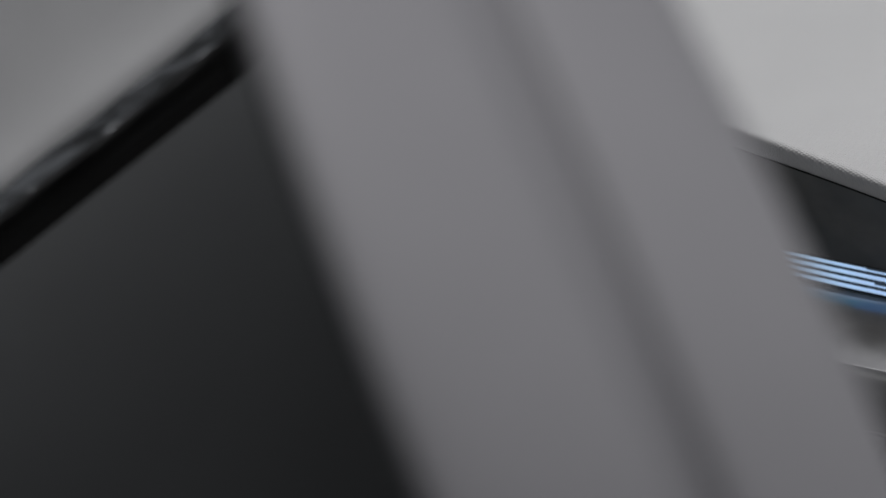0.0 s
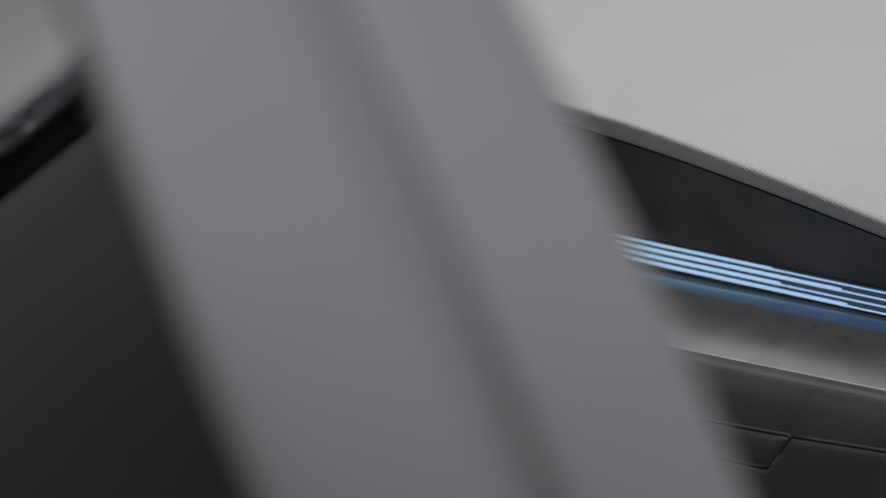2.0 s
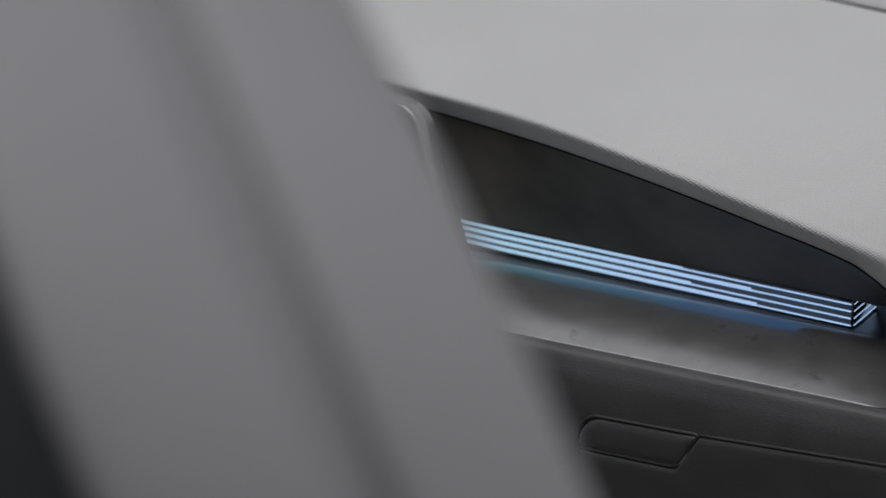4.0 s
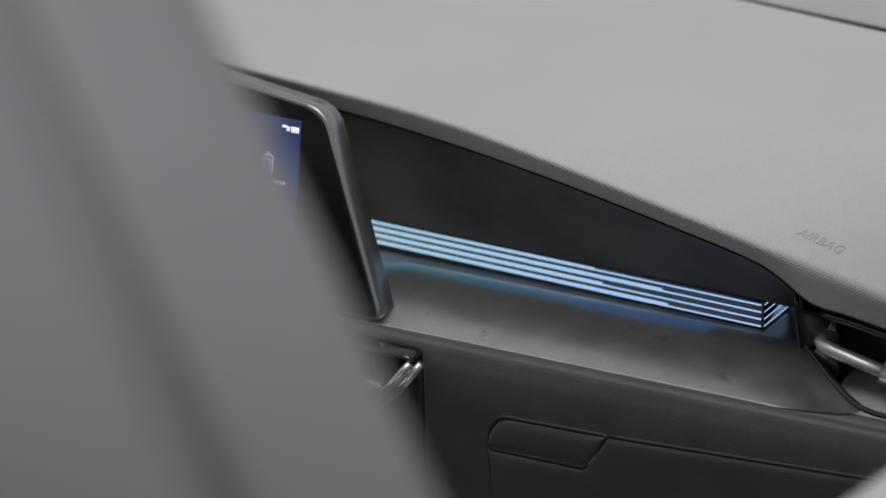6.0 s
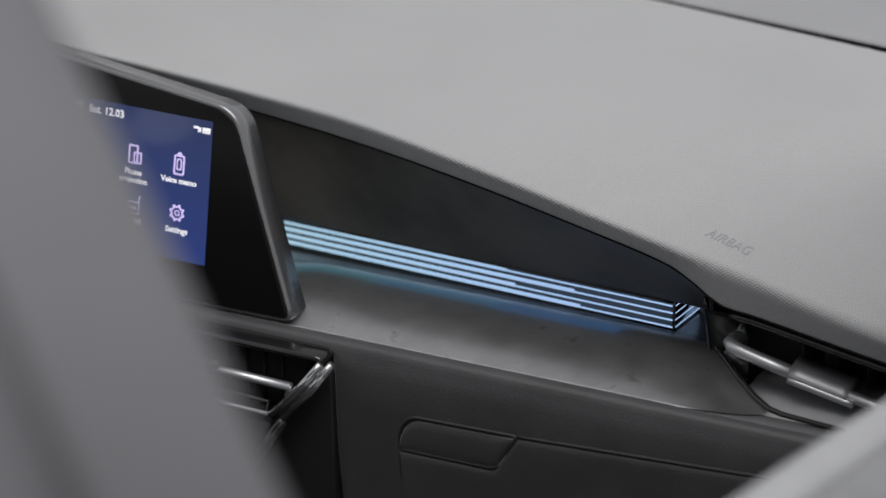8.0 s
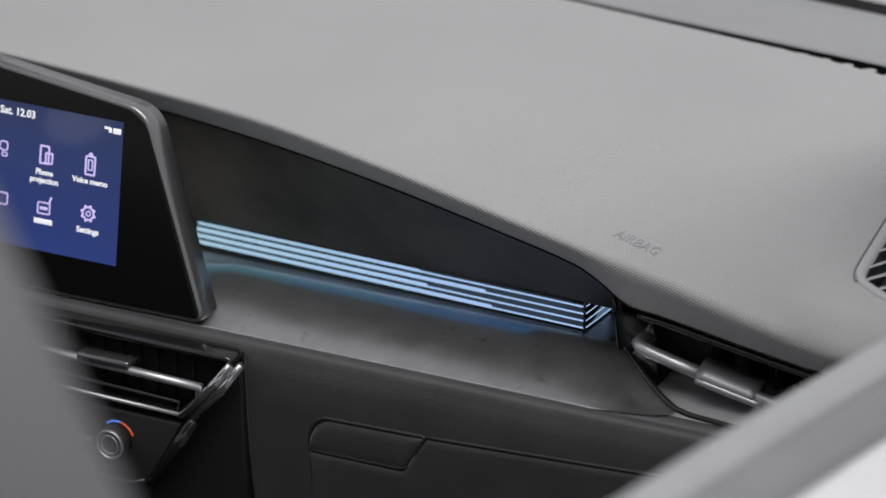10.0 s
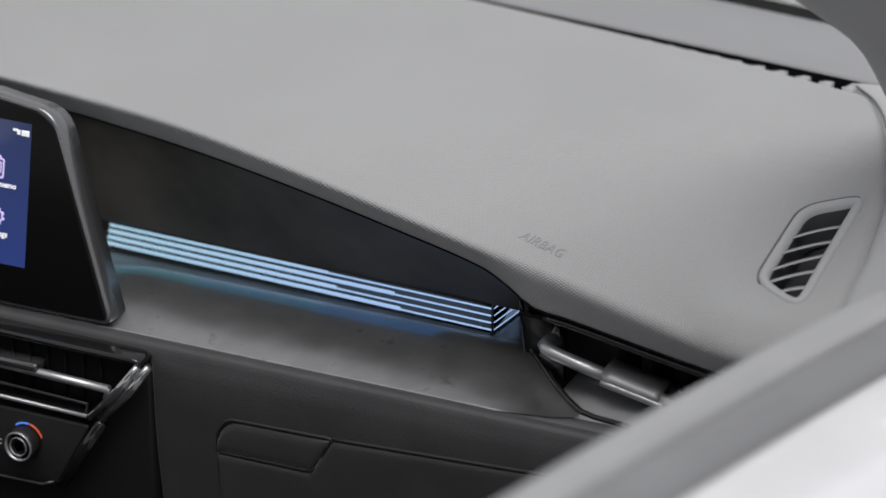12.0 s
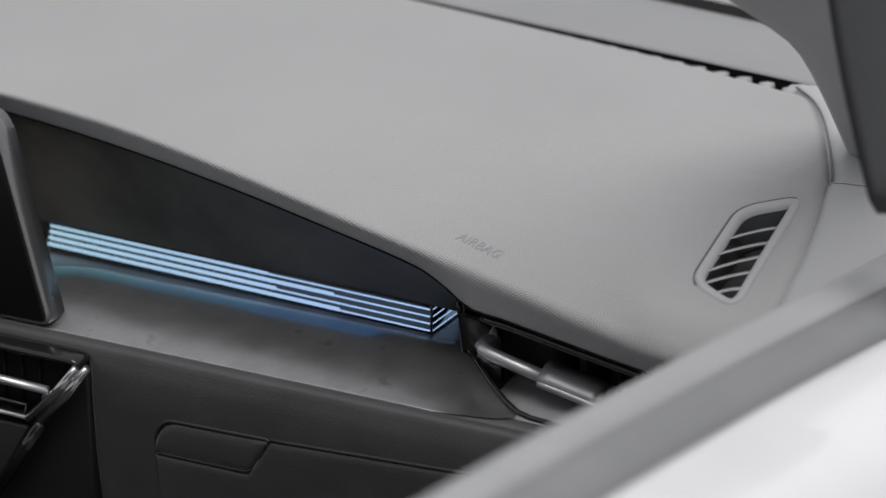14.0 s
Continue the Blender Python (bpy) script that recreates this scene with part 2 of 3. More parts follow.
def strokes(name, text, m, size, mat, parent, depth=0.0002, spacing=1.0, align="CENTER", shear=0.0, bold=0.0):
    """Lettering in the built-in font, made a mesh and laid in the plane of m."""
    cu = bpy.data.curves.new(name, "FONT")
    cu.body, cu.size, cu.extrude, cu.align_x, cu.space_character = text, size, depth, align, spacing
    cu.resolution_u, cu.shear, cu.offset = 3, shear, bold
    tmp = bpy.data.objects.new(name, cu)
    me = bpy.data.meshes.new_from_object(tmp)
    bpy.data.objects.remove(tmp)
    me.materials.append(mat)
    ob = new(name, me)
    ob.parent = parent
    ob.matrix_local = m
    return ob


# ---- the setting ----
ground_bm = bmesh.new()
bmesh.ops.create_grid(ground_bm, x_segments=8, y_segments=8, size=60)
ground = finish("ground", ground_bm, FLOOR)
ground.location.z = -0.25
tagged(ground, "plain grey concrete ground under the car", "ground", kind="structure")

# ---- dashboard ----
SEAM = [(-0.30, -0.020, 0.966), (-0.15, -0.020, 0.958), (0.034, -0.020, 0.945), (0.151, -0.036, 0.941), (0.259, -0.051, 0.932),
        (0.364, -0.067, 0.920), (0.436, -0.078, 0.910), (0.460, -0.082, 0.901), (0.481, -0.085, 0.890), (0.511, -0.089, 0.888),
        (0.632, -0.105, 0.878), (0.72, -0.112, 0.872)]
CREST = [(-0.30, -0.032, 0.985), (-0.15, -0.032, 0.975), (0.049, -0.032, 0.963), (0.159, -0.048, 0.961), (0.266, -0.063, 0.950),
         (0.370, -0.079, 0.937), (0.472, -0.095, 0.924), (0.522, -0.102, 0.917), (0.570, -0.108, 0.909), (0.654, -0.119, 0.897),
         (0.72, -0.125, 0.890)]
SIDE = [(-0.13, 0.736), (-0.064, 0.7213), (-0.021, 0.7149), (0.018, 0.7059), (0.049, 0.6984), (0.080, 0.6887), (0.102, 0.6812), (0.1415, 0.6626), (0.1915, 0.6364), (0.2226, 0.6177), (0.245, 0.600), (0.262, 0.580)]


def rear_y(x):
    """The defroster line, behind the pad."""
    return 0.302 - (x - 0.234) * 0.122


def pad_z(x, y):
    cy, cz = curve_at(CREST, x)
    t = min(1.0, max(0.0, (x - 0.50) / 0.12))
    rise = 1 - math.exp(-max(0.0, y - cy) / (0.075 - 0.020 * t * t * (3 - 2 * t)))
    z = cz + (0.967 - cz) * rise
    # the pad flattens out round the side vent
    out = math.hypot(max(0.0, abs(x - 0.670) - 0.030), max(0.0, abs(y + 0.022) - 0.066))
    level = max(0.0, 1 - out / 0.036)
    return z + (0.9424 - 0.025 * (x - 0.670) + 0.2654 * (y + 0.0297) - z) * 0.85 * level * level * (3 - 2 * level)


def pad_row(u):
    """The pad's section at the share u of its width, from the seam over the front edge to the defroster."""
    x = -0.20 + u * 0.90
    sy, sz = curve_at(SEAM, x)
    cy, cz = curve_at(CREST, x)
    row = []
    ey = cy + 0.0055
    ez = pad_z(x, ey)
    fy, fz = sy + 0.70 * (cy - sy), sz + 0.70 * (cz - sz)
    for k in range(5):
        row.append((x, sy + (fy - sy) * k / 5, sz + (fz - sz) * k / 5))
    for k in range(8):
        t = k / 7
        row.append((x, fy * (1 - t)**2 + cy * 2 * t * (1 - t) + ey * t * t, fz * (1 - t)**2 + cz * 2 * t * (1 - t) + ez * t * t))
    ry = rear_y(x)
    for k in range(1, 91):
        t = (k / 90)**1.2
        y = ey + (ry - ey) * t
        row.append((x, y, pad_z(x, y)))
    lip = [max(0.0, 1 - (ry - y) / 0.012) for _, y, _ in row]
    side = []
    for k, (px, py, pz) in enumerate(row):
        edge = curve_at(SIDE, py)[0]
        over = max(0.0, px - (edge - 0.10))
        nx = px if over <= 0 else edge - 0.10 + over * (0.10 / (0.70 - edge + 0.10))
        near = max(0.0, 1 - (edge - nx) / 0.011)
        side.append((nx, py, (pad_z(nx, py) - 0.0045 * lip[k]**2 if k > 12 else pz) - 0.009 * near * near))
    return side


dashboard = thing("dashboard", "grey grained dashboard with a black shelf and lower panel", "dashboard")
SIDE_VENT = wall_frame((0.670, -0.0297, 0.9424), (0.9997, 0.0, -0.025), (0.0064, 0.9665, 0.2565))
vent_rim = rounded([(-0.0215, -0.0365), (0.0245, -0.0590), (0.0120, 0.0880), (-0.0274, 0.0570)], [0.024, 0.016, 0.010, 0.030], 10)


def spaced(outline, gap):
    """The outline with points added along its straight stretches."""
    out = []
    for a, b in zip(outline, outline[1:] + outline[:1]):
        n = max(1, int((b - a).length / gap))
        out += [a.lerp(b, k / n) for k in range(n)]
    return out


vent_rim = spaced(vent_rim, 0.003)


def within(p, outline):
    inside = False
    for a, b in zip(outline, outline[1:] + outline[:1]):
        if (a.y > p.y) != (b.y > p.y) and p.x < a.x + (b.x - a.x) * (p.y - a.y) / (b.y - a.y):
            inside = not inside
    return inside


pad_bm = loft([pad_row(u) for u in steps(0, 1, 300)])
to_vent = SIDE_VENT.inverted()
hole = inset(vent_rim, 0.0012)
bmesh.ops.delete(pad_bm, geom=[f for f in pad_bm.faces if all(within((to_vent @ v.co).to_2d(), hole) for v in f.verts)], context="FACES")
part("top_pad", pad_bm, PAD, dashboard, "light grey soft pad with a fine dimple grain")
airbag_at = wall_frame((0.4833, -0.0725, 0), (0.038, -0.0088, 0), (0, 1, 0))
word = strokes("embossed_word", "AIRBAG", airbag_at @ Matrix.Translation((0, -0.0045, 0)), 0.0110, BELT, dashboard, 0.00036, 1.05, shear=0.2)
word["label"] = "small embossed grey lettering"
for v in word.data.vertices:
    p = airbag_at @ (v.co + Vector((0, -0.0045, 0)))
    v.co.z += pad_z(p.x, p.y) + 0.0001
bpy.context.view_layer.update()

# the dark seam cord under the pad's front edge
part("seam", tube([(x, curve_at(SEAM, x)[0] - 0.0004, curve_at(SEAM, x)[1] - 0.0006) for x in steps(-0.20, 0.70, 80)], 0.0007), GAP, dashboard, "thin black seam")

# black face between the seam and the light bar
face_rows = []
for x in steps(-0.08, 0.50, 50):
    sy, sz = curve_at(SEAM, x)
    row = []
    for t in steps(0, 1, 10):
        y = sy + 0.001 + (-0.0045 - 0.010 * max(0.0, x - 0.07) / 0.335 - sy) * t
        z = (sz - 0.001) + (0.8525 - sz) * t + 0.004 * math.sin(math.pi * t)
        row.append((x, y, z))
    face_rows.append(row)
part("upper_face", loft(face_rows), FACE, dashboard, "black face under the pad's edge")

# shelf, ending in a slanting edge at the passenger vent
SHELF_END = [(-0.138, 0.480), (-0.136, 0.500), (-0.130, 0.524), (-0.121, 0.537), (-0.116, 0.536), (-0.088, 0.500), (-0.055, 0.464), (0.03, 0.462)]


def shelf_z(y, x=0.3):
    """The shelf is crowned beside the display: it falls to the front and to the back."""
    t = min(1.0, max(0.0, (x - 0.05) / 0.09))
    e = min(1.0, max(0.0, (0.545 - x) / 0.10))
    crown = 0.0150 * t * t * (3 - 2 * t) * e * e * (3 - 2 * e)
    if y < -0.06:
        return 0.8280 + crown * (1 - ((-0.060 - y) / 0.078)**2.15)
    back = min(1.0, (y + 0.060) / 0.042)**1.6
    return 0.8280 + crown * (1 - back) - 0.0017 * back


def shelf_end(y):
    for (a, p), (b, q) in zip(SHELF_END, SHELF_END[1:]):
        if y <= b:
            return p + (q - p) * (y - a) / (b - a)
    return SHELF_END[-1][1]


bm = loft([[(-0.05 + (shelf_end(y) + 0.05) * u, y, shelf_z(y, -0.05 + (shelf_end(y) + 0.05) * u) + d) for u in steps(0, 1, 40)]
           for y, d in [(-0.138, -0.008)] + [(y, 0.0) for y in (-0.138, -0.1365, -0.134, -0.130, -0.126, -0.121, -0.116, -0.108, -0.10, -0.088, -0.078, -0.07, -0.063, -0.055, -0.048, -0.04, -0.034, -0.027, -0.02, 0.0, 0.03)]])
part("shelf", bm, SHELF, dashboard, "stained black shelf below the light bar")
ROLL = [(-0.121, 0.8268), (-0.1382, 0.8268), (-0.1388, 0.8282), (-0.1400, 0.8287), (-0.1440, 0.8284), (-0.1470, 0.8272), (-0.1490, 0.8250), (-0.1505, 0.8215), (-0.1522, 0.8160)]
DROP = [(-0.1550, 0.8080), (-0.1535, 0.7800), (-0.1500, 0.7400), (-0.1440, 0.7000), (-0.1350, 0.6400), (-0.1200, 0.5500)]
part("shelf_edge", loft([[(x, y, z) for y, z in ROLL + [(-0.150, 0.813), (-0.12, 0.810)]] for x in steps(-0.05, 0.1990, 20)]), SOFT, dashboard, "rounded black edge")
panel_rows = []
for x in (0.1990, 0.2000, 0.2012, 0.2027, *steps(0.22, 0.80, 40)):
    tuck = 0.004 * max(0.0, (0.2027 - x) / 0.0037)**2
    panel_rows.append([(x, y + (tuck if z < 0.813 else 0.0), z) for y, z in ROLL + DROP])
part("lower_panel", loft(panel_rows), SOFT, dashboard, "black soft-touch lower panel")


def panel_y(z):
    keys = [(b, a) for a, b in reversed(DROP)]
    return curve_at(keys, z)[0]


# glovebox lid: a hair proud of the panel, with its latch and black gaps
glovebox = thing("glovebox", "closed black glovebox lid with a slim latch", "glovebox")
lid_rows = []
for x in steps(0.2555, 0.76, 200):
    top = 0.7535 if x < 0.333 else 0.7535 + 0.0313 * (x - 0.333) / 0.0205 if x < 0.3535 else 0.7848 + (x - 0.3535) * 0.050
    lid_rows.append([(x, panel_y(z) - h, z) for z, h in [(top - 0.0005, -0.0015), (top - 0.0014, 0.0004), (top - 0.003, 0.0014), (top - 0.006, 0.0020)] + [(v, 0.0020) for v in steps(top - 0.010, 0.56, 9)]])
part("lid", loft(lid_rows), SOFT, glovebox)


def on_panel(pts, lift=0.0006):
    return [(x, panel_y(z) - lift, z) for x, z in pts]


latch_line = rounded([(0.2545, 0.7535), (0.330, 0.7540), (0.340, 0.7580), (0.3535, 0.7848), (0.264, 0.7825), (0.2550, 0.7700)], [0.002, 0.010, 0.008, 0.003, 0.020, 0.016], 7)


def latch_span(x):
    """Lower and upper edge of the latch."""
    low = 0.7538 + 0.0305 * max(0.0, (x - 0.333) / 0.0205)
    t = min(1.0, (x - 0.2545) / 0.0210)
    return low, 0.7560 + 0.0262 * math.sqrt(max(0.0, 1 - (1 - t)**2)) + 0.0022 * (x - 0.2545) / 0.1


latch_rows = []
for x in steps(0.2546, 0.3512, 60):
    low, high = latch_span(x)
    mid = max(0.0006, (high - low) / 2 - 0.0006)
    c = (low + high) / 2
    latch_rows.append([(x, panel_y(c + mid * f) - h, c + mid * f) for f, h in ((-1, -0.0012), (-0.95, 0.0004), (-0.82, 0.0016), (-0.4, 0.0024), (0, 0.0026), (0.4, 0.0024), (0.82, 0.0016), (0.95, 0.0004), (1, -0.0012))])
part("latch", loft(latch_rows), SOFT, glovebox)
part("gap", tube(on_panel([(p.x, p.y) for p in latch_line + latch_line[:1]], 0.0000), 0.0016, 8), MATTE, glovebox, "black gap")
part("gap", tube(on_panel([(0.3535 + d, 0.7848 + d * 0.050) for d in steps(0, 0.40, 30)], 0.0000), 0.0016, 8), MATTE, glovebox, "black gap")
part("gap", tube(on_panel([(0.2547 + 0.05 * d * min(1, d / 0.03), 0.7535 - d) for d in steps(0, 0.19, 20)], 0.0000), 0.0016, 8), MATTE, glovebox, "black gap")

# ---- light bar ----
def fanned(bm):
    """Turns the bar's far end to the rear and spreads its lines there."""
    for v in bm.verts:
        k = (v.co.x - 0.07) / 0.335
        v.co.z -= k * (0.8520 - v.co.z) * 0.075
        v.co.y -= 0.010 * k
        v.co.x += 0.005 * k
    return bm


light_bar = thing("light_bar", "lit pale blue ambient light bar on the dashboard shelf", "light")
bar_bm = loft([[(x, y, z) for y, z in ((0.045, 0.8515), (-0.0035, 0.8515), (-0.0042, 0.8505), (-0.0035, 0.8497), (0.0, 0.8495), (0.0, 0.8285), (0.045, 0.8285))]
               for x in steps(0.0715, 0.4050, 12)], closed=True, caps=True)
part("housing", fanned(bar_bm), PIANO, light_bar, "gloss black housing")
part("end_face", fanned(block(0.4051, 0.4056, 0.0005, 0.045, 0.8286, 0.8500)), PIANO, light_bar, "gloss black end")
part("corner_edge", fanned(block(0.4044, 0.4058, -0.0013, 0.0010, 0.8285, 0.8500, 0.0003, 1)), BEZEL, light_bar, "dark satin corner edge")
part("base_edge", fanned(block(0.0715, 0.4050, -0.0020, 0.0004, 0.8272, 0.8288, 0.0003, 1)), PIANO, light_bar)
# unseen area lamps added over the shelf to deepen the bar's blue glow
for x0, x1, tint in ((0.075, 0.175, (0.01, 0.34, 0.46)), (0.175, 0.280, (0.01, 0.28, 0.54)), (0.280, 0.385, (0.02, 0.22, 0.60))):
    spill = new("shelf_glow_helper", bpy.data.lights.new("shelf_glow_helper", "AREA"))
    spill.data.shape, spill.data.size, spill.data.size_y = "RECTANGLE", x1 - x0, 0.046
    spill.data.energy, spill.data.color = 0.008, tint
    spill.matrix_world = pose((x0 + x1) / 2, -0.0285 - 0.010 * ((x0 + x1) / 2 - 0.07) / 0.335, 0.8490)
# emissive line in place of the strips' blue light on the top edge
part("glow_line", fanned(block(0.0715, 0.4050, -0.0036, -0.0010, 0.8516, 0.8522, 0.0002, 1)), GLOW, light_bar, "dim blue glow put along the housing's top edge")
STEP_AT = (0.265, 0.322, 0.272, 0.327)
for i in range(4):
    z = 0.8475 - i * 0.0053
    c = STEP_AT[i]
    part("light_strip", fanned(block(0.0712 - i * 0.0010, c, -0.0012, 0.001, z - 0.0014, z + 0.0012, 0.0004, 2)), LIT, light_bar)
    part("light_strip", fanned(block(c, 0.4040, -0.0008, 0.001, z - 0.0014, z - 0.0002, 0.0003, 1)), LIT, light_bar)
    part("light_strip", fanned(block(0.4050, 0.4061, 0.0012, 0.043, z - 0.0012, z - 0.0004, 0.0002, 1)), LIT, light_bar)

# ---- display ----
UP10 = (0, math.sin(radians(10)), math.cos(radians(10)))
SCREEN = wall_frame((0.1535, -0.1410, 0.8384), (1, 0, 0), UP10)
display = thing("display", "wide black dashboard display showing a dark blue menu", "display")
panel_outline = rounded([(-0.265, -0.0095), (0.0062, -0.0075), (-0.0572, 0.1460), (-0.265, 0.1696)], [0.01, 0.009, 0.030, 0.02], 10)
part("body", plate(panel_outline, SCREEN @ Matrix.Translation((0, 0, -0.001)), 0.023, 0.0020), DISPLAY_RIM, display, "dark satin display housing")
glass = part("glass", plate(inset(panel_outline, 0.0030), SCREEN @ Matrix.Translation((0, 0, 0.0006)), 0.003, 0.001), GLASS_BLACK, display, "black display glass")


MARK = Vector((0.0020, -0.0016, 0.0))


def on_screen(a, b, lift=0.0012):
    return SCREEN @ Matrix.Translation((a, b, lift))


def flat(points, lift=0.0014):
    """A thin lit shape in the screen's plane."""
    return loft([[SCREEN @ Vector((x, y, z)) for x, y in points] for z in (0.0008, lift)], closed=True, caps=True)


def flat_ring(a, b, w, h, line, corner=0.0015, lift=0.0016):
    a, b = a + MARK.x, b + MARK.y
    o = rounded([(a - w, b - h), (a + w, b - h), (a + w, b + h), (a - w, b + h)], corner, 4)
    return ring(o, SCREEN @ Matrix.Translation((0, 0, lift)), line, 0.0008, 0.0001)


menu = part("menu", flat([(-0.255, 0.0237), (-0.0731, 0.0237), (-0.0748, 0.1340), (-0.255, 0.1340)], 0.0011), SCREEN_BLUE, display, "dark blue lit menu")
for word, a, b, size in (("Voice memo", -0.1003, 0.0824, 0.0060), ("Settings", -0.0996, 0.0444, 0.0062), ("Phone", -0.1405, 0.0824, 0.0060),
                         ("projection", -0.1402, 0.0762, 0.0060), ("Sat. 12.03", -0.167, 0.1240, 0.0080), ("7:21", -0.1945, 0.1248, 0.0085)):
    strokes("menu_word", word, on_screen(a, b, 0.0013), size, ICON_WHITE, menu, 0.0001, bold=0.00022)
part("word_bar", flat([(-0.1470, 0.0446), (-0.1310, 0.0446), (-0.1310, 0.0486), (-0.1470, 0.0486)]), ICON_WHITE, menu, "white bar of small writing")
for k, (a, b, w, h) in enumerate(((-0.0886, 0.1276, 0.0022, 0.0010), (-0.0856, 0.1262, 0.0014, 0.0018), (-0.0797, 0.1262, 0.0034, 0.0022))):
    part("status_mark", flat([(a - w, b - h), (a + w, b - h), (a + w, b + h), (a - w, b + h)]), ICON_WHITE, menu)
# recorder, phone, radio, gear and map marks
part("menu_icon", flat_ring(-0.1029, 0.0980, 0.0047, 0.0078, 0.0015, 0.002), ICON_LILAC, menu)
part("menu_icon", flat_ring(-0.1029, 0.0985, 0.0022, 0.0044, 0.0010, 0.0012), ICON_LILAC, menu)
part("menu_icon", flat([(-0.1030, 0.1042), (-0.0988, 0.1042), (-0.0996, 0.1062), (-0.1022, 0.1062)]), ICON_LILAC, menu)
part("menu_icon", flat_ring(-0.1432, 0.0995, 0.0044, 0.0074, 0.0015, 0.0015), ICON_LILAC, menu)
part("menu_icon", flat_ring(-0.1392, 0.0972, 0.0036, 0.0046, 0.0014, 0.0012), ICON_LILAC, menu)
part("menu_icon", flat_ring(-0.1410, 0.0585, 0.0058, 0.0048, 0.0011, 0.0015), ICON_LILAC, menu)
part("menu_icon", flat([(-0.1352, 0.0616), (-0.1336, 0.0616), (-0.1322, 0.0662), (-0.1338, 0.0662)]), ICON_LILAC, menu)
part("menu_icon", flat([(-0.1425, 0.0556), (-0.1355, 0.0556), (-0.1355, 0.0580), (-0.1425, 0.0580)]), ICON_LILAC, menu)
gear = []
for k in range(32):
    rad = 0.0068 if (k // 2) % 2 else 0.0054
    gear.append(Vector((-0.1000 + rad * math.cos(k * math.tau / 32), 0.0596 + rad * math.sin(k * math.tau / 32))))
part("menu_icon", ring(gear, SCREEN @ Matrix.Translation((0, 0, 0.0016)), 0.0016, 0.0008, 0.0001), ICON_LILAC, menu)
part("menu_icon", flat_ring(-0.1018, 0.0612, 0.0022, 0.0022, 0.0009, 0.002), ICON_LILAC, menu)
part("menu_icon", flat_ring(-0.1795, 0.1004, 0.0040, 0.0040, 0.0011, 0.0035), ICON_LILAC, menu)
part("menu_icon", flat_ring(-0.1785, 0.0940, 0.0026, 0.0018, 0.0009, 0.001), ICON_LILAC, menu)
part("menu_icon", flat_ring(-0.1780, 0.0598, 0.0050, 0.0050, 0.0011, 0.002), ICON_LILAC, menu)
part("stand", block(-0.05, 0.06, -0.131, -0.06, 0.827, 0.86, 0.004), MATTE, display)

# ---- passenger air vent ----
air_vent = thing("air_vent", "black passenger air vent with a satin silver bar", "air vent")
rim = [(0.4575, -0.056, 0.880), (0.4580, -0.056, 0.872), (0.4615, -0.0555, 0.855)]
rim += [(x, y, max(0.8295, shelf_z(y, x) + 0.0015)) for x, y in ((0.4650, -0.0560), (0.472, -0.062), (0.480, -0.069), (0.490, -0.078), (0.501, -0.088), (0.520, -0.103), (0.536, -0.1145), (0.549, -0.119))]
rim += [(0.565, -0.1215, 0.8298), (0.60, -0.125, 0.8295), (0.80, -0.14, 0.828)]
part("rim", tube(rim, 0.0022, 8), PIANO, air_vent, "gloss black rim")
part("upper_rim", tube([(x, curve_at(SEAM, x)[0] + 0.003, curve_at(SEAM, x)[1] - 0.0065) for x in steps(0.490, 0.72, 24)], 0.0026, 8), PIANO, air_vent, "gloss black rim")
cheek = part("cheek", thick(loft([[(0.4583, -0.056, 0.8712), (0.4644, -0.057, 0.8292)], [(0.4915, -0.055, 0.8690), (0.4955, -0.056, 0.8240)]]), 0.003), CHEEK, air_vent, "gloss black end panel")
part("cheek_edge", tube([(0.4915, -0.0590, 0.8685), (0.4583, -0.0590, 0.8708), (0.4612, -0.0600, 0.8500), (0.4648, -0.0610, 0.8300)], 0.0006, 6), BEZEL, cheek, "thin satin edge")
part("facet", thick(loft([[(0.4820, -0.0625, 0.8558), (0.4890, -0.0625, 0.8680)], [(0.4945, -0.0640, 0.8518), (0.4925, -0.0625, 0.8690)]]), 0.001), BEZEL, cheek, "smoky gloss facet")
part("lower_facet", thick(loft([[(0.4770, -0.0630, 0.8443), (0.4735, -0.0640, 0.8313)], [(0.4965, -0.0645, 0.8433), (0.4975, -0.0650, 0.8263)]]), 0.001), BEZEL, cheek, "smoky gloss facet")
# black plate added to darken the corner between bar and vent
part("added_end_plate", thick(loft([[(0.4112 + 0.0533 * k, 0.0335 - 0.0905 * k, 0.824), (0.4112 + 0.0500 * k, 0.0335 - 0.0895 * k, 0.8720 + 0.008 * k)] for k in steps(0, 1, 6)]), 0.002), MATTE, air_vent, "matte black plate added beside the bar's end")
part("back", block(0.455, 0.82, 0.0, 0.01, 0.78, 0.915), OUTER_BELT, air_vent, "dark grey inner wall")
part("floor", block(0.47, 0.82, -0.118, 0.0, 0.790, 0.797), VENT_DARK, air_vent)
part("lower_vane", thick(loft([[(x, -0.036, 0.8265), (x, -0.06, 0.824), (x, -0.095, 0.8165), (x, -0.112, 0.812)] for x in steps(0.5005, 0.78, 10)]), 0.002), BELT, air_vent, "dark grey lower vane")
for k in range(9):
    x = 0.530 + k * 0.026
    part("fin", block(x, x + 0.0015, -0.045, -0.005, 0.80, 0.885), MATTE, air_vent)
bar = [(0.4905, -0.060, 0.858), (0.4865, -0.068, 0.8572), (0.4865, -0.0745, 0.8565), (0.4900, -0.0785, 0.8555), (0.497, -0.0800, 0.8540), (0.515, -0.0802, 0.8500), (0.545, -0.0805, 0.8440)]
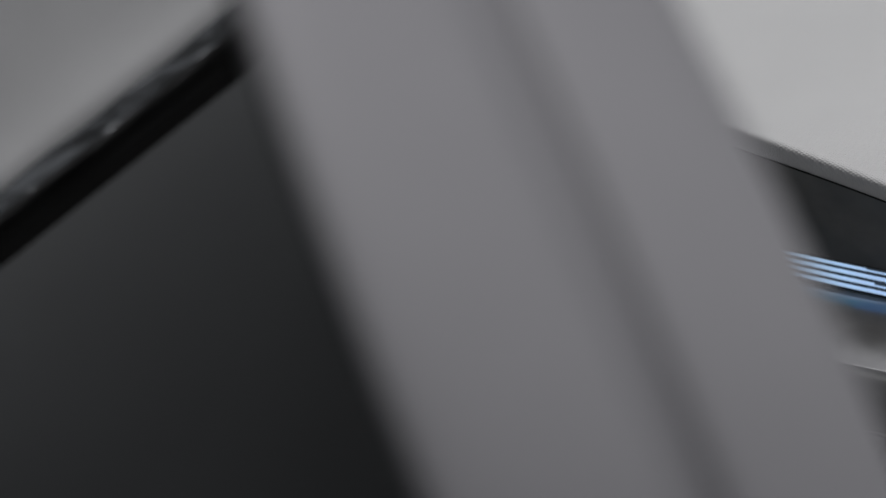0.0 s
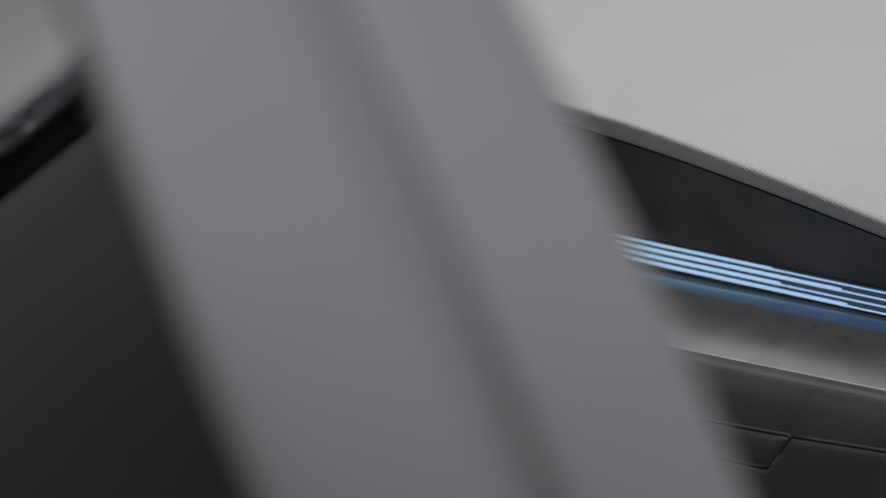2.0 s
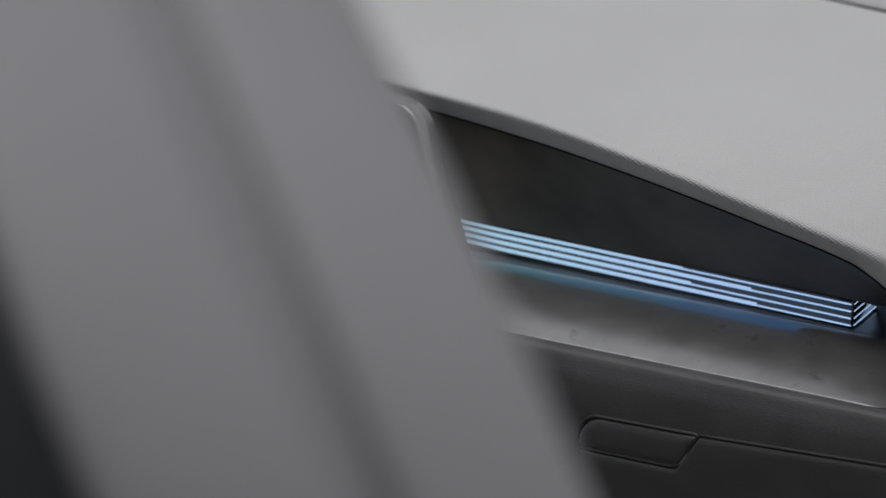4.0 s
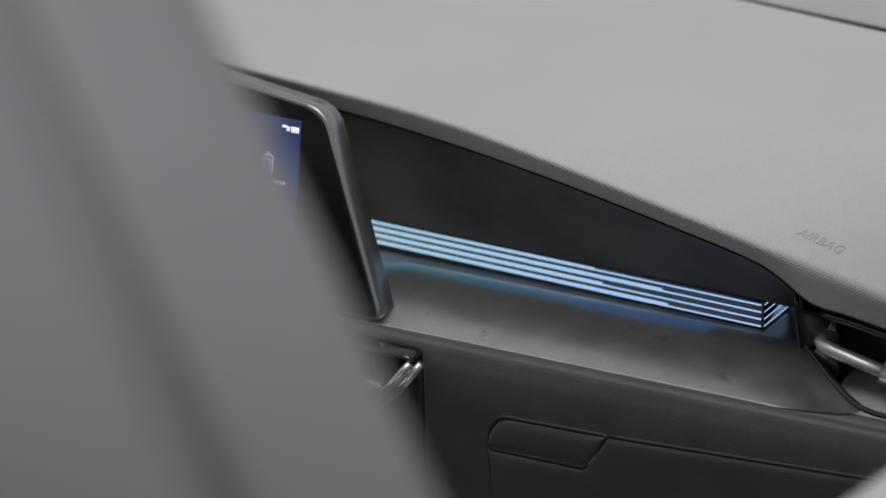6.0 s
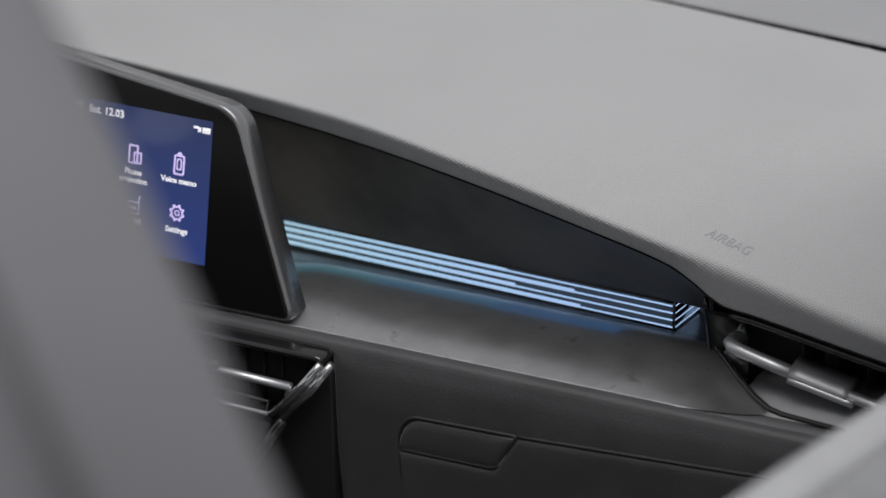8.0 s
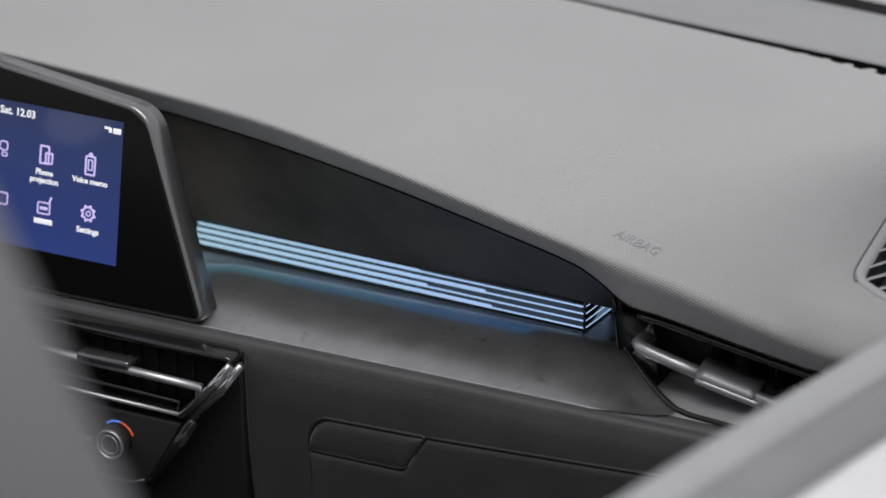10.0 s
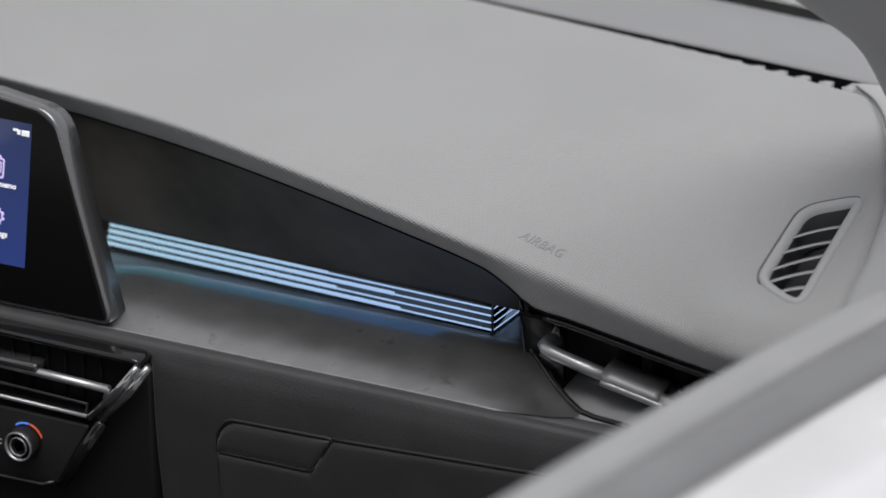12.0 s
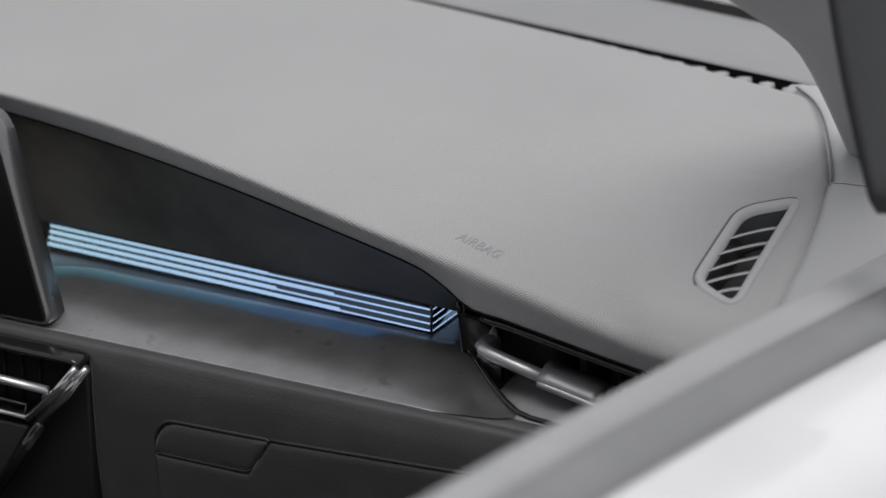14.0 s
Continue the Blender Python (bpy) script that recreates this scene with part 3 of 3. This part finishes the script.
part("silver_bar", tube(bar, [0.0050, 0.0054, 0.0056, 0.0056, 0.0056, 0.0056, 0.0056], 12, 0.9), SATIN, air_vent, "satin silver bar")
part("silver_bar", tube([(0.545, -0.0805, 0.8440), (0.60, -0.0812, 0.834), (0.70, -0.083, 0.816)], 0.0050, 12, 0.9), SATIN, air_vent, "satin silver bar")
clip = part("clip", loft([[Vector((x, -0.0808 + a, 0.8440 - (x - 0.545) * 0.185 + b)) for a, b in ((-0.0072, -0.0035), (-0.0078, 0.0), (-0.006, 0.0035), (0.004, 0.0075), (0.014, 0.0085), (0.014, 0.004), (0.0, -0.006))]
                          for x in steps(0.5385, 0.585, 8)], closed=True, caps=True), CLIP_GREY, air_vent, "dark grey sliding clip")
part("clip_edge", tube([(x, -0.0868, 0.8412 - (x - 0.545) * 0.185) for x in steps(0.5385, 0.590, 8)], 0.0030, 8), SATIN, air_vent, "satin silver edge")

# ---- side vent in the pad ----
side_vent = thing("side_vent", "light grey side window vent with curved slats", "air vent")
def on_pad(x, y, h):
    q = SIDE_VENT @ Vector((x, y, 0))
    return Vector((q.x, q.y, pad_z(q.x, q.y) + h + 0.0010))


frame_rows = [[on_pad(p.x, p.y, z) for p in inset(vent_rim, d)] for d, z in ((-0.0008, -0.006), (-0.0006, -0.0015), (0.0004, 0.0004), (0.0015, 0.0009), (0.0046, 0.0006), (0.0070, -0.0012), (0.0075, -0.0040))]
part("frame", loft(frame_rows, closed=True), GREY, side_vent)
top_at = max(range(len(vent_rim)), key=lambda k: vent_rim[k].y)
gap_part = [k for k in range(top_at, len(vent_rim))] + [k for k in range(8)]
part("gap", loft([[on_pad(inset(vent_rim, d)[k].x, inset(vent_rim, d)[k].y, z) for k in gap_part] for d, z in ((-0.0020, -0.003), (-0.0017, 0.0003), (-0.0006, 0.0003), (-0.0006, -0.004))]), GROOVE, side_vent, "dark gap beside the frame")
part("well_wall", loft([[on_pad(p.x, p.y, z) for p in inset(vent_rim, d)] for d, z in ((0.0073, -0.0036), (0.0073, -0.030))], closed=True), VENT_DARK, side_vent)
part("well", plate(inset(vent_rim, 0.003), SIDE_VENT @ Matrix.Translation((0, 0, -0.030)), 0.004), VENT_DARK, side_vent)
for (xa, ya), (xb, yb) in (((-0.0176, 0.0262), (0.0140, 0.0538)), ((-0.0175, 0.0052), (0.0170, 0.0353)), ((-0.0170, -0.0164), (0.0190, 0.0178)), ((-0.0150, -0.0324), (0.0205, -0.0015)), ((-0.0010, -0.0380), (0.0225, -0.0215))):
    rows = []
    for t in steps(0, 1, 8):
        x, y = xa + (xb - 0.0055 - xa) * t, ya - 0.006 + (yb - 0.004 - ya) * t + 0.0016 * math.sin(math.pi * t)
        rows.append([on_pad(x + e, y + g, h) for e, g, h in ((0, 0.0006, -0.0012), (0.0002, -0.0008, -0.0016), (-0.003, 0.0085, -0.0058), (-0.003, 0.0095, -0.0056))])
    part("slat", loft(rows, closed=True, caps=True), GREY, side_vent)

# ---- centre stack: vent and climate knob ----
centre_stack = thing("centre_stack", "gloss black centre stack with an air vent and a climate knob", "console")
FRONT = wall_frame((0, -0.170, 0), (1, 0, 0), (0, 0, 1))
part("surround", plate(rounded([(-0.02, 0.56), (0.2035, 0.56), (0.2000, 0.8160), (-0.02, 0.8160)], [0, 0, 0.010, 0]), FRONT @ Matrix.Translation((0, 0, -0.012)), 0.02, 0.002), CHEEK, centre_stack, "satin black surround")
part("vent_frame", ring(rounded([(-0.018, 0.7655), (0.1590, 0.7640), (0.2040, 0.8225), (-0.018, 0.8240)], [0, 0.006, 0.007, 0], 5), FRONT, 0.0055, 0.020, 0.0018), PIANO, centre_stack, "gloss black vent frame")
# upper bars are coloured bright to stand for highlights on gloss black trim
part("trim_bar", tube([(0.1985, -0.1715, 0.8175), (0.180, -0.1725, 0.7935), (0.1560, -0.173, 0.7685)], [0.0030, 0.0038, 0.0030], 14), HIGHLIT_TRIM, centre_stack, "gloss black trim with highlights put into its colour")
part("trim_bar", tube([(0.2065, -0.1690, 0.8180), (0.188, -0.1700, 0.7935), (0.1655, -0.171, 0.7690)], [0.0030, 0.0042, 0.0040], 14), HIGHLIT_TRIM, centre_stack, "gloss black trim with highlights put into its colour")
part("lower_trim_bar", tube([(0.1665, -0.171, 0.7668), (0.148, -0.1715, 0.737), (0.129, -0.172, 0.7070)], [0.0046, 0.0050, 0.0042], 14), PIANO, centre_stack, "dark gloss trim")
part("vane", tube([(-0.016, -0.172, 0.8010), (0.0669, -0.172, 0.7975), (0.12, -0.172, 0.7962), (0.1731, -0.172, 0.7948)], 0.0040, 12, 0.8), SATIN, centre_stack, "satin silver vane")
part("vane_end", tube([(0.1725, -0.172, 0.796), (0.1700, -0.172, 0.787)], 0.0022, 8), SATIN, centre_stack)
part("vane_tab", block(0.0669, 0.1130, -0.177, -0.160, 0.7970, 0.8040, 0.0025, 3), SMOKE, centre_stack, "dark sliding tab")
part("lower_vane", tube([(-0.016, -0.172, 0.7725), (0.05, -0.172, 0.7705), (0.1540, -0.172, 0.7690)], 0.0018, 8), SATIN, centre_stack, "satin silver lower edge")
part("vent_back", plate(rounded([(-0.018, 0.7680), (0.1560, 0.7670), (0.1960, 0.8185), (-0.018, 0.8185)], 0.002, 2), FRONT @ Matrix.Translation((0, 0, -0.0102)), 0.001, 0.0002), GAP, centre_stack, "black vent opening")
part("inner_lip", tube([(-0.016, -0.165, 0.7800), (0.05, -0.165, 0.7785), (0.1500, -0.165, 0.7755), (0.1500, -0.168, 0.7690)], 0.0012, 8), BEZEL, centre_stack, "dark satin inner lip")
for k in range(12):
    x = -0.01 + k * 0.0155
    part("fin", block(x, x + 0.0010, -0.1635, -0.1595, 0.772, 0.816), GAP, centre_stack)
panel_line = rounded([(-0.018, 0.7020), (0.1240, 0.7055), (0.1560, 0.7610), (-0.018, 0.7620)], [0, 0.010, 0.003, 0], 6)
control = part("control_panel", plate(panel_line, FRONT @ Matrix.Translation((0, 0, 0.001)), 0.02, 0.0015), PANEL_BLACK, centre_stack, "black control panel")
part("panel_edge", tube([(-0.016, -0.1715, 0.7018), (0.112, -0.1715, 0.7045), (0.122, -0.1715, 0.7085)], 0.0009, 6), BEZEL, centre_stack)
KNOB = wall_frame((0.0992, -0.1715, 0.7372), (1, 0, 0), (0, 0, 1))


def turned(profile, m, seg=40, ribs=0.0):
    return loft([[m @ Vector((math.cos(k * math.tau / seg) * (rad + (ribs if k % 2 else 0)), math.sin(k * math.tau / seg) * (rad + (ribs if k % 2 else 0)), h)) for k in range(seg)] for rad, h in profile], closed=True, caps=True)


knob = part("knob", turned([(0.0125, 0.0), (0.0122, 0.010), (0.0118, 0.0112)], KNOB, 48, 0.0004), MATTE, centre_stack, "ribbed black knob")
part("knob_ring", turned([(0.0118, 0.0108), (0.0119, 0.0125), (0.0112, 0.0135), (0.0104, 0.0130), (0.0100, 0.0112)], KNOB), SATIN, knob, "satin silver ring")
part("knob_ring", turned([(0.0078, 0.0108), (0.0077, 0.0130), (0.0070, 0.0132), (0.0066, 0.0110)], KNOB), SATIN, knob, "satin silver ring")
part("knob_cap", turned([(0.0066, 0.0105), (0.0064, 0.0118), (0.004, 0.0112)], KNOB), PIANO, knob)
for lo, hi, mat, name in ((80, 128, ARC_BLUE, "cool_mark"), (22, 78, ARC_RED, "warm_mark")):
    part(name, loft([[KNOB @ Vector((math.cos(radians(a)) * rad, math.sin(radians(a)) * rad, h)) for rad, h in ((0.0140, 0.0), (0.0140, 0.0006), (0.0154, 0.0006), (0.0154, 0.0))] for a in steps(lo, hi, 14)]), mat, control)
strokes("panel_word", "SYNC", FRONT @ Matrix.Translation((0.0690, 0.7300, 0.0012)), 0.0060, PRINT, control, 0.0001, bold=0.0002)
part("panel_mark", block(0.062, 0.067, -0.1715, -0.1708, 0.7405, 0.7412), PRINT, control)

# ---- pillar by the rear edge of the passenger window ----
# straight edges, leaning forward and in towards the roof: upper and lower end of each
PILLAR_REAR = (Vector((0.7070, -1.6850, 1.6566)), Vector((0.8248, -1.7451, 1.4792)))
PILLAR_FRONT = (Vector((0.8203, -1.5101, 1.6214)), Vector((0.9620, -1.5620, 1.4342)))
OUTWARD = -AHEAD


def pillar_rows(offsets):
    """Rows over the pillar: offsets are shares of its width and the height over its plane."""
    rows = []
    for k in steps(-1.2, 2.2, 36):
        rear, front = PILLAR_REAR[0].lerp(PILLAR_REAR[1], k), PILLAR_FRONT[0].lerp(PILLAR_FRONT[1], k)
        sag = 4 * (k - k * k) if 0 <= k <= 1 else 0.0
        rear = rear - RIGHT * 0.002 * sag
        front = front + RIGHT * 0.003 * sag
        near = min(1.2, max(-0.3, k))
        bow = 0.085 * ((near - 0.30)**2 + 2 * (near - 0.30) * (k - near))
        rows.append([rear.lerp(front, f) + OUTWARD * (h - bow) for f, h in offsets])
    return rows


door_pillar = thing("door_pillar", "mid grey window pillar with a darker channel along it", "pillar", kind="structure")
REAR_HALF = [(-0.010, -0.020), (-0.014, -0.008), (-0.006, 0.002), (0.030, 0.008), (0.140, 0.012), (0.280, 0.012), (0.420, 0.010), (0.490, 0.006), (0.502, -0.001)]
FRONT_HALF = [(0.588, -0.001), (0.600, 0.006), (0.650, 0.008), (0.740, 0.006), (0.850, 0.003), (0.940, -0.003), (0.988, -0.010), (1.000, -0.017), (0.990, -0.035)]
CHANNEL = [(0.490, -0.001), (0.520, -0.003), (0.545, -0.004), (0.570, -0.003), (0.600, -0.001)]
part("rear_cover", loft(pillar_rows(REAR_HALF)), PILLAR, door_pillar)
# dark strip added where only slightly darker background lies beside the pillar
part("rear_dark_strip", loft(pillar_rows([(-0.045, -0.060), (-0.040, -0.040), (-0.025, -0.030), (0.000, -0.024)])), RUBBER, door_pillar, "thin dark strip added behind the cover")
part("front_cover", loft(pillar_rows(FRONT_HALF)), PILLAR, door_pillar)
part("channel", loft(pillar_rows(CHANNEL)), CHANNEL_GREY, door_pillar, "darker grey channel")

# ---- passenger door: belt trim and white outer skin ----
def belt(y):
    """Inner edge of the door's top at a place along the car: x, z."""
    return curve_at([(-1.5, 0.885, 1.215), (-0.832, 0.837, 1.117), (-0.401, 0.789, 1.029), (0.005, 0.768, 0.958), (0.3, 0.755, 0.92)], y)


def belt_rows(section):
    rows = []
    for y in steps(-1.45, 0.12, 40):
        x, z = belt(y)
        rows.append([(x + a, y, z + b) for a, b in section])
    return rows


passenger_door = thing("passenger_door", "white car door with a grey trim along its window edge", "car door")
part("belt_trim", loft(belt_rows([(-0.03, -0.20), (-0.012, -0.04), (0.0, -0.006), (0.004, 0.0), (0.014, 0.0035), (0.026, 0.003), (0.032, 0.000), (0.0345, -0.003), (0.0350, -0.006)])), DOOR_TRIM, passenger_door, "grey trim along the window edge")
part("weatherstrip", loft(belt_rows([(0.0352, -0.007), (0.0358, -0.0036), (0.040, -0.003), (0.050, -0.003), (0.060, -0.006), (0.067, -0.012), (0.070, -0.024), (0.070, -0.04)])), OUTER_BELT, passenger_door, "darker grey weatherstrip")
part("outer_skin", loft(belt_rows([(0.0705, -0.030), (0.0710, -0.017), (0.0735, -0.0145), (0.084, -0.0145), (0.13, -0.027), (0.16, -0.050), (0.18, -0.09), (0.19, -0.25), (0.18, -0.6)])), WHITE, passenger_door, "white painted skin")

# ---- windscreen pillar, cowl and side panel ----
def slot(x):
    return 0.0115 + 0.010 * max(0.0, x - 0.2) / 0.4


cowl = thing("windscreen_cowl", "grey dashboard rear strip below the windscreen", "trim", kind="structure")
part("strip", loft([[(x, rear_y(x) + slot(x) + d, 0.9605 + h) for d, h in ((0.0, -0.0005), (0.001, 0.0012), (0.003, 0.002), (0.05, 0.004), (0.097, 0.002), (0.104, -0.004), (0.104, -0.03))]
                    for x in steps(-0.20, 0.66, 30)]), BELT, cowl)
part("slot_wall", loft([[(x, rear_y(x) + slot(x) + 0.0004, 0.9597), (x, rear_y(x) + slot(x) + 0.0004, 0.90)] for x in steps(-0.20, 0.66, 30)]), GAP, cowl, "black defroster slot")
part("slot", block(-0.20, 0.66, 0.230, 0.345, 0.880, 0.905), GAP, cowl, "black defroster slot")
part("screen_edge", loft([[(x, rear_y(x) + slot(x) + d, 0.95 + h) for d, h in ((0.09, 0.0), (0.112, 0.004), (0.145, 0.003), (0.15, -0.02))] for x in steps(-0.20, 0.80, 20)]), GAP, cowl, "black windscreen edge band")
part("outer_cowl", block(-0.8, 0.85, 0.47, 1.6, 0.90, 0.955, 0.01), WHITE, cowl, "white bonnet")
for k in range(21):
    x = 0.16 + k * 0.0205
    y = rear_y(x)
    part("fin", loft([[(x + e, y - 0.003, 0.950), (x + e, y - 0.001, 0.9622), (x + e, y + s, 0.9600), (x + e, y + s, 0.945)] for e, s in ((0, 0.001), (0.003, slot(x) * 0.45), (0.0085, slot(x) * 0.45), (0.0105, 0.001))], closed=True, caps=True), GREY, cowl)


def side_rows(y0, y1, n, drop):
    rows = []
    for y in steps(y0, y1, n):
        e = curve_at(SIDE, y)[0]
        z = pad_z(e, y) - drop
        rows.append([(e + d, y, z + h) for d, h in ((-0.012, -0.02), (-0.001, -0.0045), (0.003, -0.0015), (0.012, 0.0), (0.05, 0.002), (0.12, 0.004), (0.17, -0.01))])
    return rows


side_panel = thing("side_panel", "light grey panel beside the dashboard's end", "trim", kind="structure")
part("panel", loft(side_rows(-0.20, 0.0915, 24, 0.001)), GREY, side_panel)
part("front_panel", loft(side_rows(0.0970, 0.27, 14, 0.003)), GREY, side_panel)
part("edge_seam", tube([(curve_at(SIDE, y)[0] + 0.0012, y, pad_z(curve_at(SIDE, y)[0], y) - 0.0030) for y in steps(0.098, 0.262, 30)], 0.0009, 6), GROOVE, side_panel, "thin dark seam")
part("gap", loft(side_rows(0.088, 0.100, 3, 0.012)), GAP, side_panel, "dark gap between the panels")

screen_pillar = thing("windscreen_pillar", "grey curved windscreen pillar trim", "pillar", kind="structure")
EDGE = [(0.93, 0.676, 0.185), (0.951, 0.672, 0.165), (1.026, 0.667, 0.110), (1.077, 0.666, 0.060), (1.12, 0.657, 0.0), (1.165, 0.650, -0.07), (1.40, 0.60, -0.42), (1.68, 0.56, -0.85)]
rows = []
for z in steps(0.93, 1.68, 40):
    x, y = curve_at(EDGE, z)
    slim = 1 - 0.65 * min(1.0, max(0.0, (z - 1.18) / 0.12))
    rows.append([(x + a * 0.9 * slim, y + a * 0.35 + b, z) for a, b in ((-0.001, 0.05), (0.0, 0.0), (0.008, -0.010), (0.03, -0.018), (0.07, -0.016), (0.12, 0.0), (0.14, 0.03))])
part("trim", loft(rows), PALE, screen_pillar)

# black window seal at the front of the door's window
seal_rows = []
for t in steps(0, 1, 20):
    p = Vector((0.829, -0.172, 1.068)).lerp(Vector((0.769, -0.130, 1.235)), t) + Vector((-0.004, 0, 0)) * math.sin(math.pi * t)
    seal_rows.append([p + RIGHT * a + Vector((0, 0, 1)) * b for a, b in ((0, 0), (0.006, 0.01), (0.05, 0.012), (0.07, 0.0), (0.05, -0.012), (0.006, -0.01))])
finish("seal", loft(seal_rows, closed=True, caps=True), RUBBER, passenger_door, "black rubber window seal")

# ---- unseen roof panel, added and sized to shade the cabin ----
roof = thing("roof", "plain grey roof panel added unseen to shade the cabin", "roof", kind="structure")
part("panel", block(-0.72, 0.58, -2.6, -0.98, 1.76, 1.82, 0.02), GREY, roof)

# ---- the driver's half of the dashboard, and dark walls added round the cabin ----
driver_side = thing("driver_dashboard", "grey and gloss black wing on the driver's side", "dashboard")
LINE = [Vector((-0.6176, 0.1613, 0.6895)).lerp(Vector((-0.4721, 0.3040, 0.8323)), k) for k in steps(-1.0, 1.9, 90)]


def wing(offsets, wave=0.0):
    return loft([[p + Vector(o) + Vector((0, 0, wave * (math.sin(i * 0.55 + 1.9 * n) + 0.6 * math.sin(i * 0.23 + 2.7 * n)))) for n, o in enumerate(offsets)] for i, p in enumerate(LINE)])


part("wing_pad", wing([(0.02, 0.10, 0.80), (0.02, 0.09, 0.45), (0.01, 0.065, 0.22), (0.005, 0.035, 0.09), (0, 0.010, 0.025), (0, -0.002, 0.006), (0, 0.01, -0.01)]), BELT, driver_side, "light grey pad")
part("gloss_edge", wing([(0.0, 0.004, 0.002), (0.002, -0.006, -0.004), (0.0024, 0.002, -0.008), (0.003, -0.008, -0.012), (0.0033, 0.002, -0.016), (0.0035, -0.012, -0.022)], 0.0022), RIPPLE, driver_side, "smoky reflective edge")
part("gloss_strip", wing([(0.0036, -0.011, -0.0205), (0.004, -0.014, -0.024), (0.005, 0.0, -0.028), (0.006, 0.0, -0.066)], 0.0012), PIANO, driver_side, "gloss black strip")
part("lower_face", loft([[p + Vector((0.008, -0.012, -0.064)), p + Vector((0.02, -0.03, -0.12)), p + Vector((0.05, -0.05, -0.30)), p + Vector((0.10, 0.0, -0.60))] for p in LINE + [LINE[-1] + (LINE[1] - LINE[0]) * k for k in range(1, 40)]]), CHARCOAL, driver_side, "black lower face")

# plain walls added, mostly out of view, to block light and darken reflections
cabin = thing("cabin_shell", "mostly unseen dark walls and floor added to darken the cabin", "car interior", kind="structure")
part("side", block(-0.92, -0.86, -2.7, 0.5, 0.0, 1.02, 0.02), MATTE, cabin)
part("rear", block(-0.92, 0.75, -2.7, -2.62, 0.0, 1.05, 0.02), MATTE, cabin)
part("floor", block(-0.86, 0.75, -2.62, 0.3, 0.0, 0.05), MATTE, cabin)
part("bulkhead", block(-0.86, 0.80, 0.42, 0.46, 0.05, 0.93), MATTE, cabin)
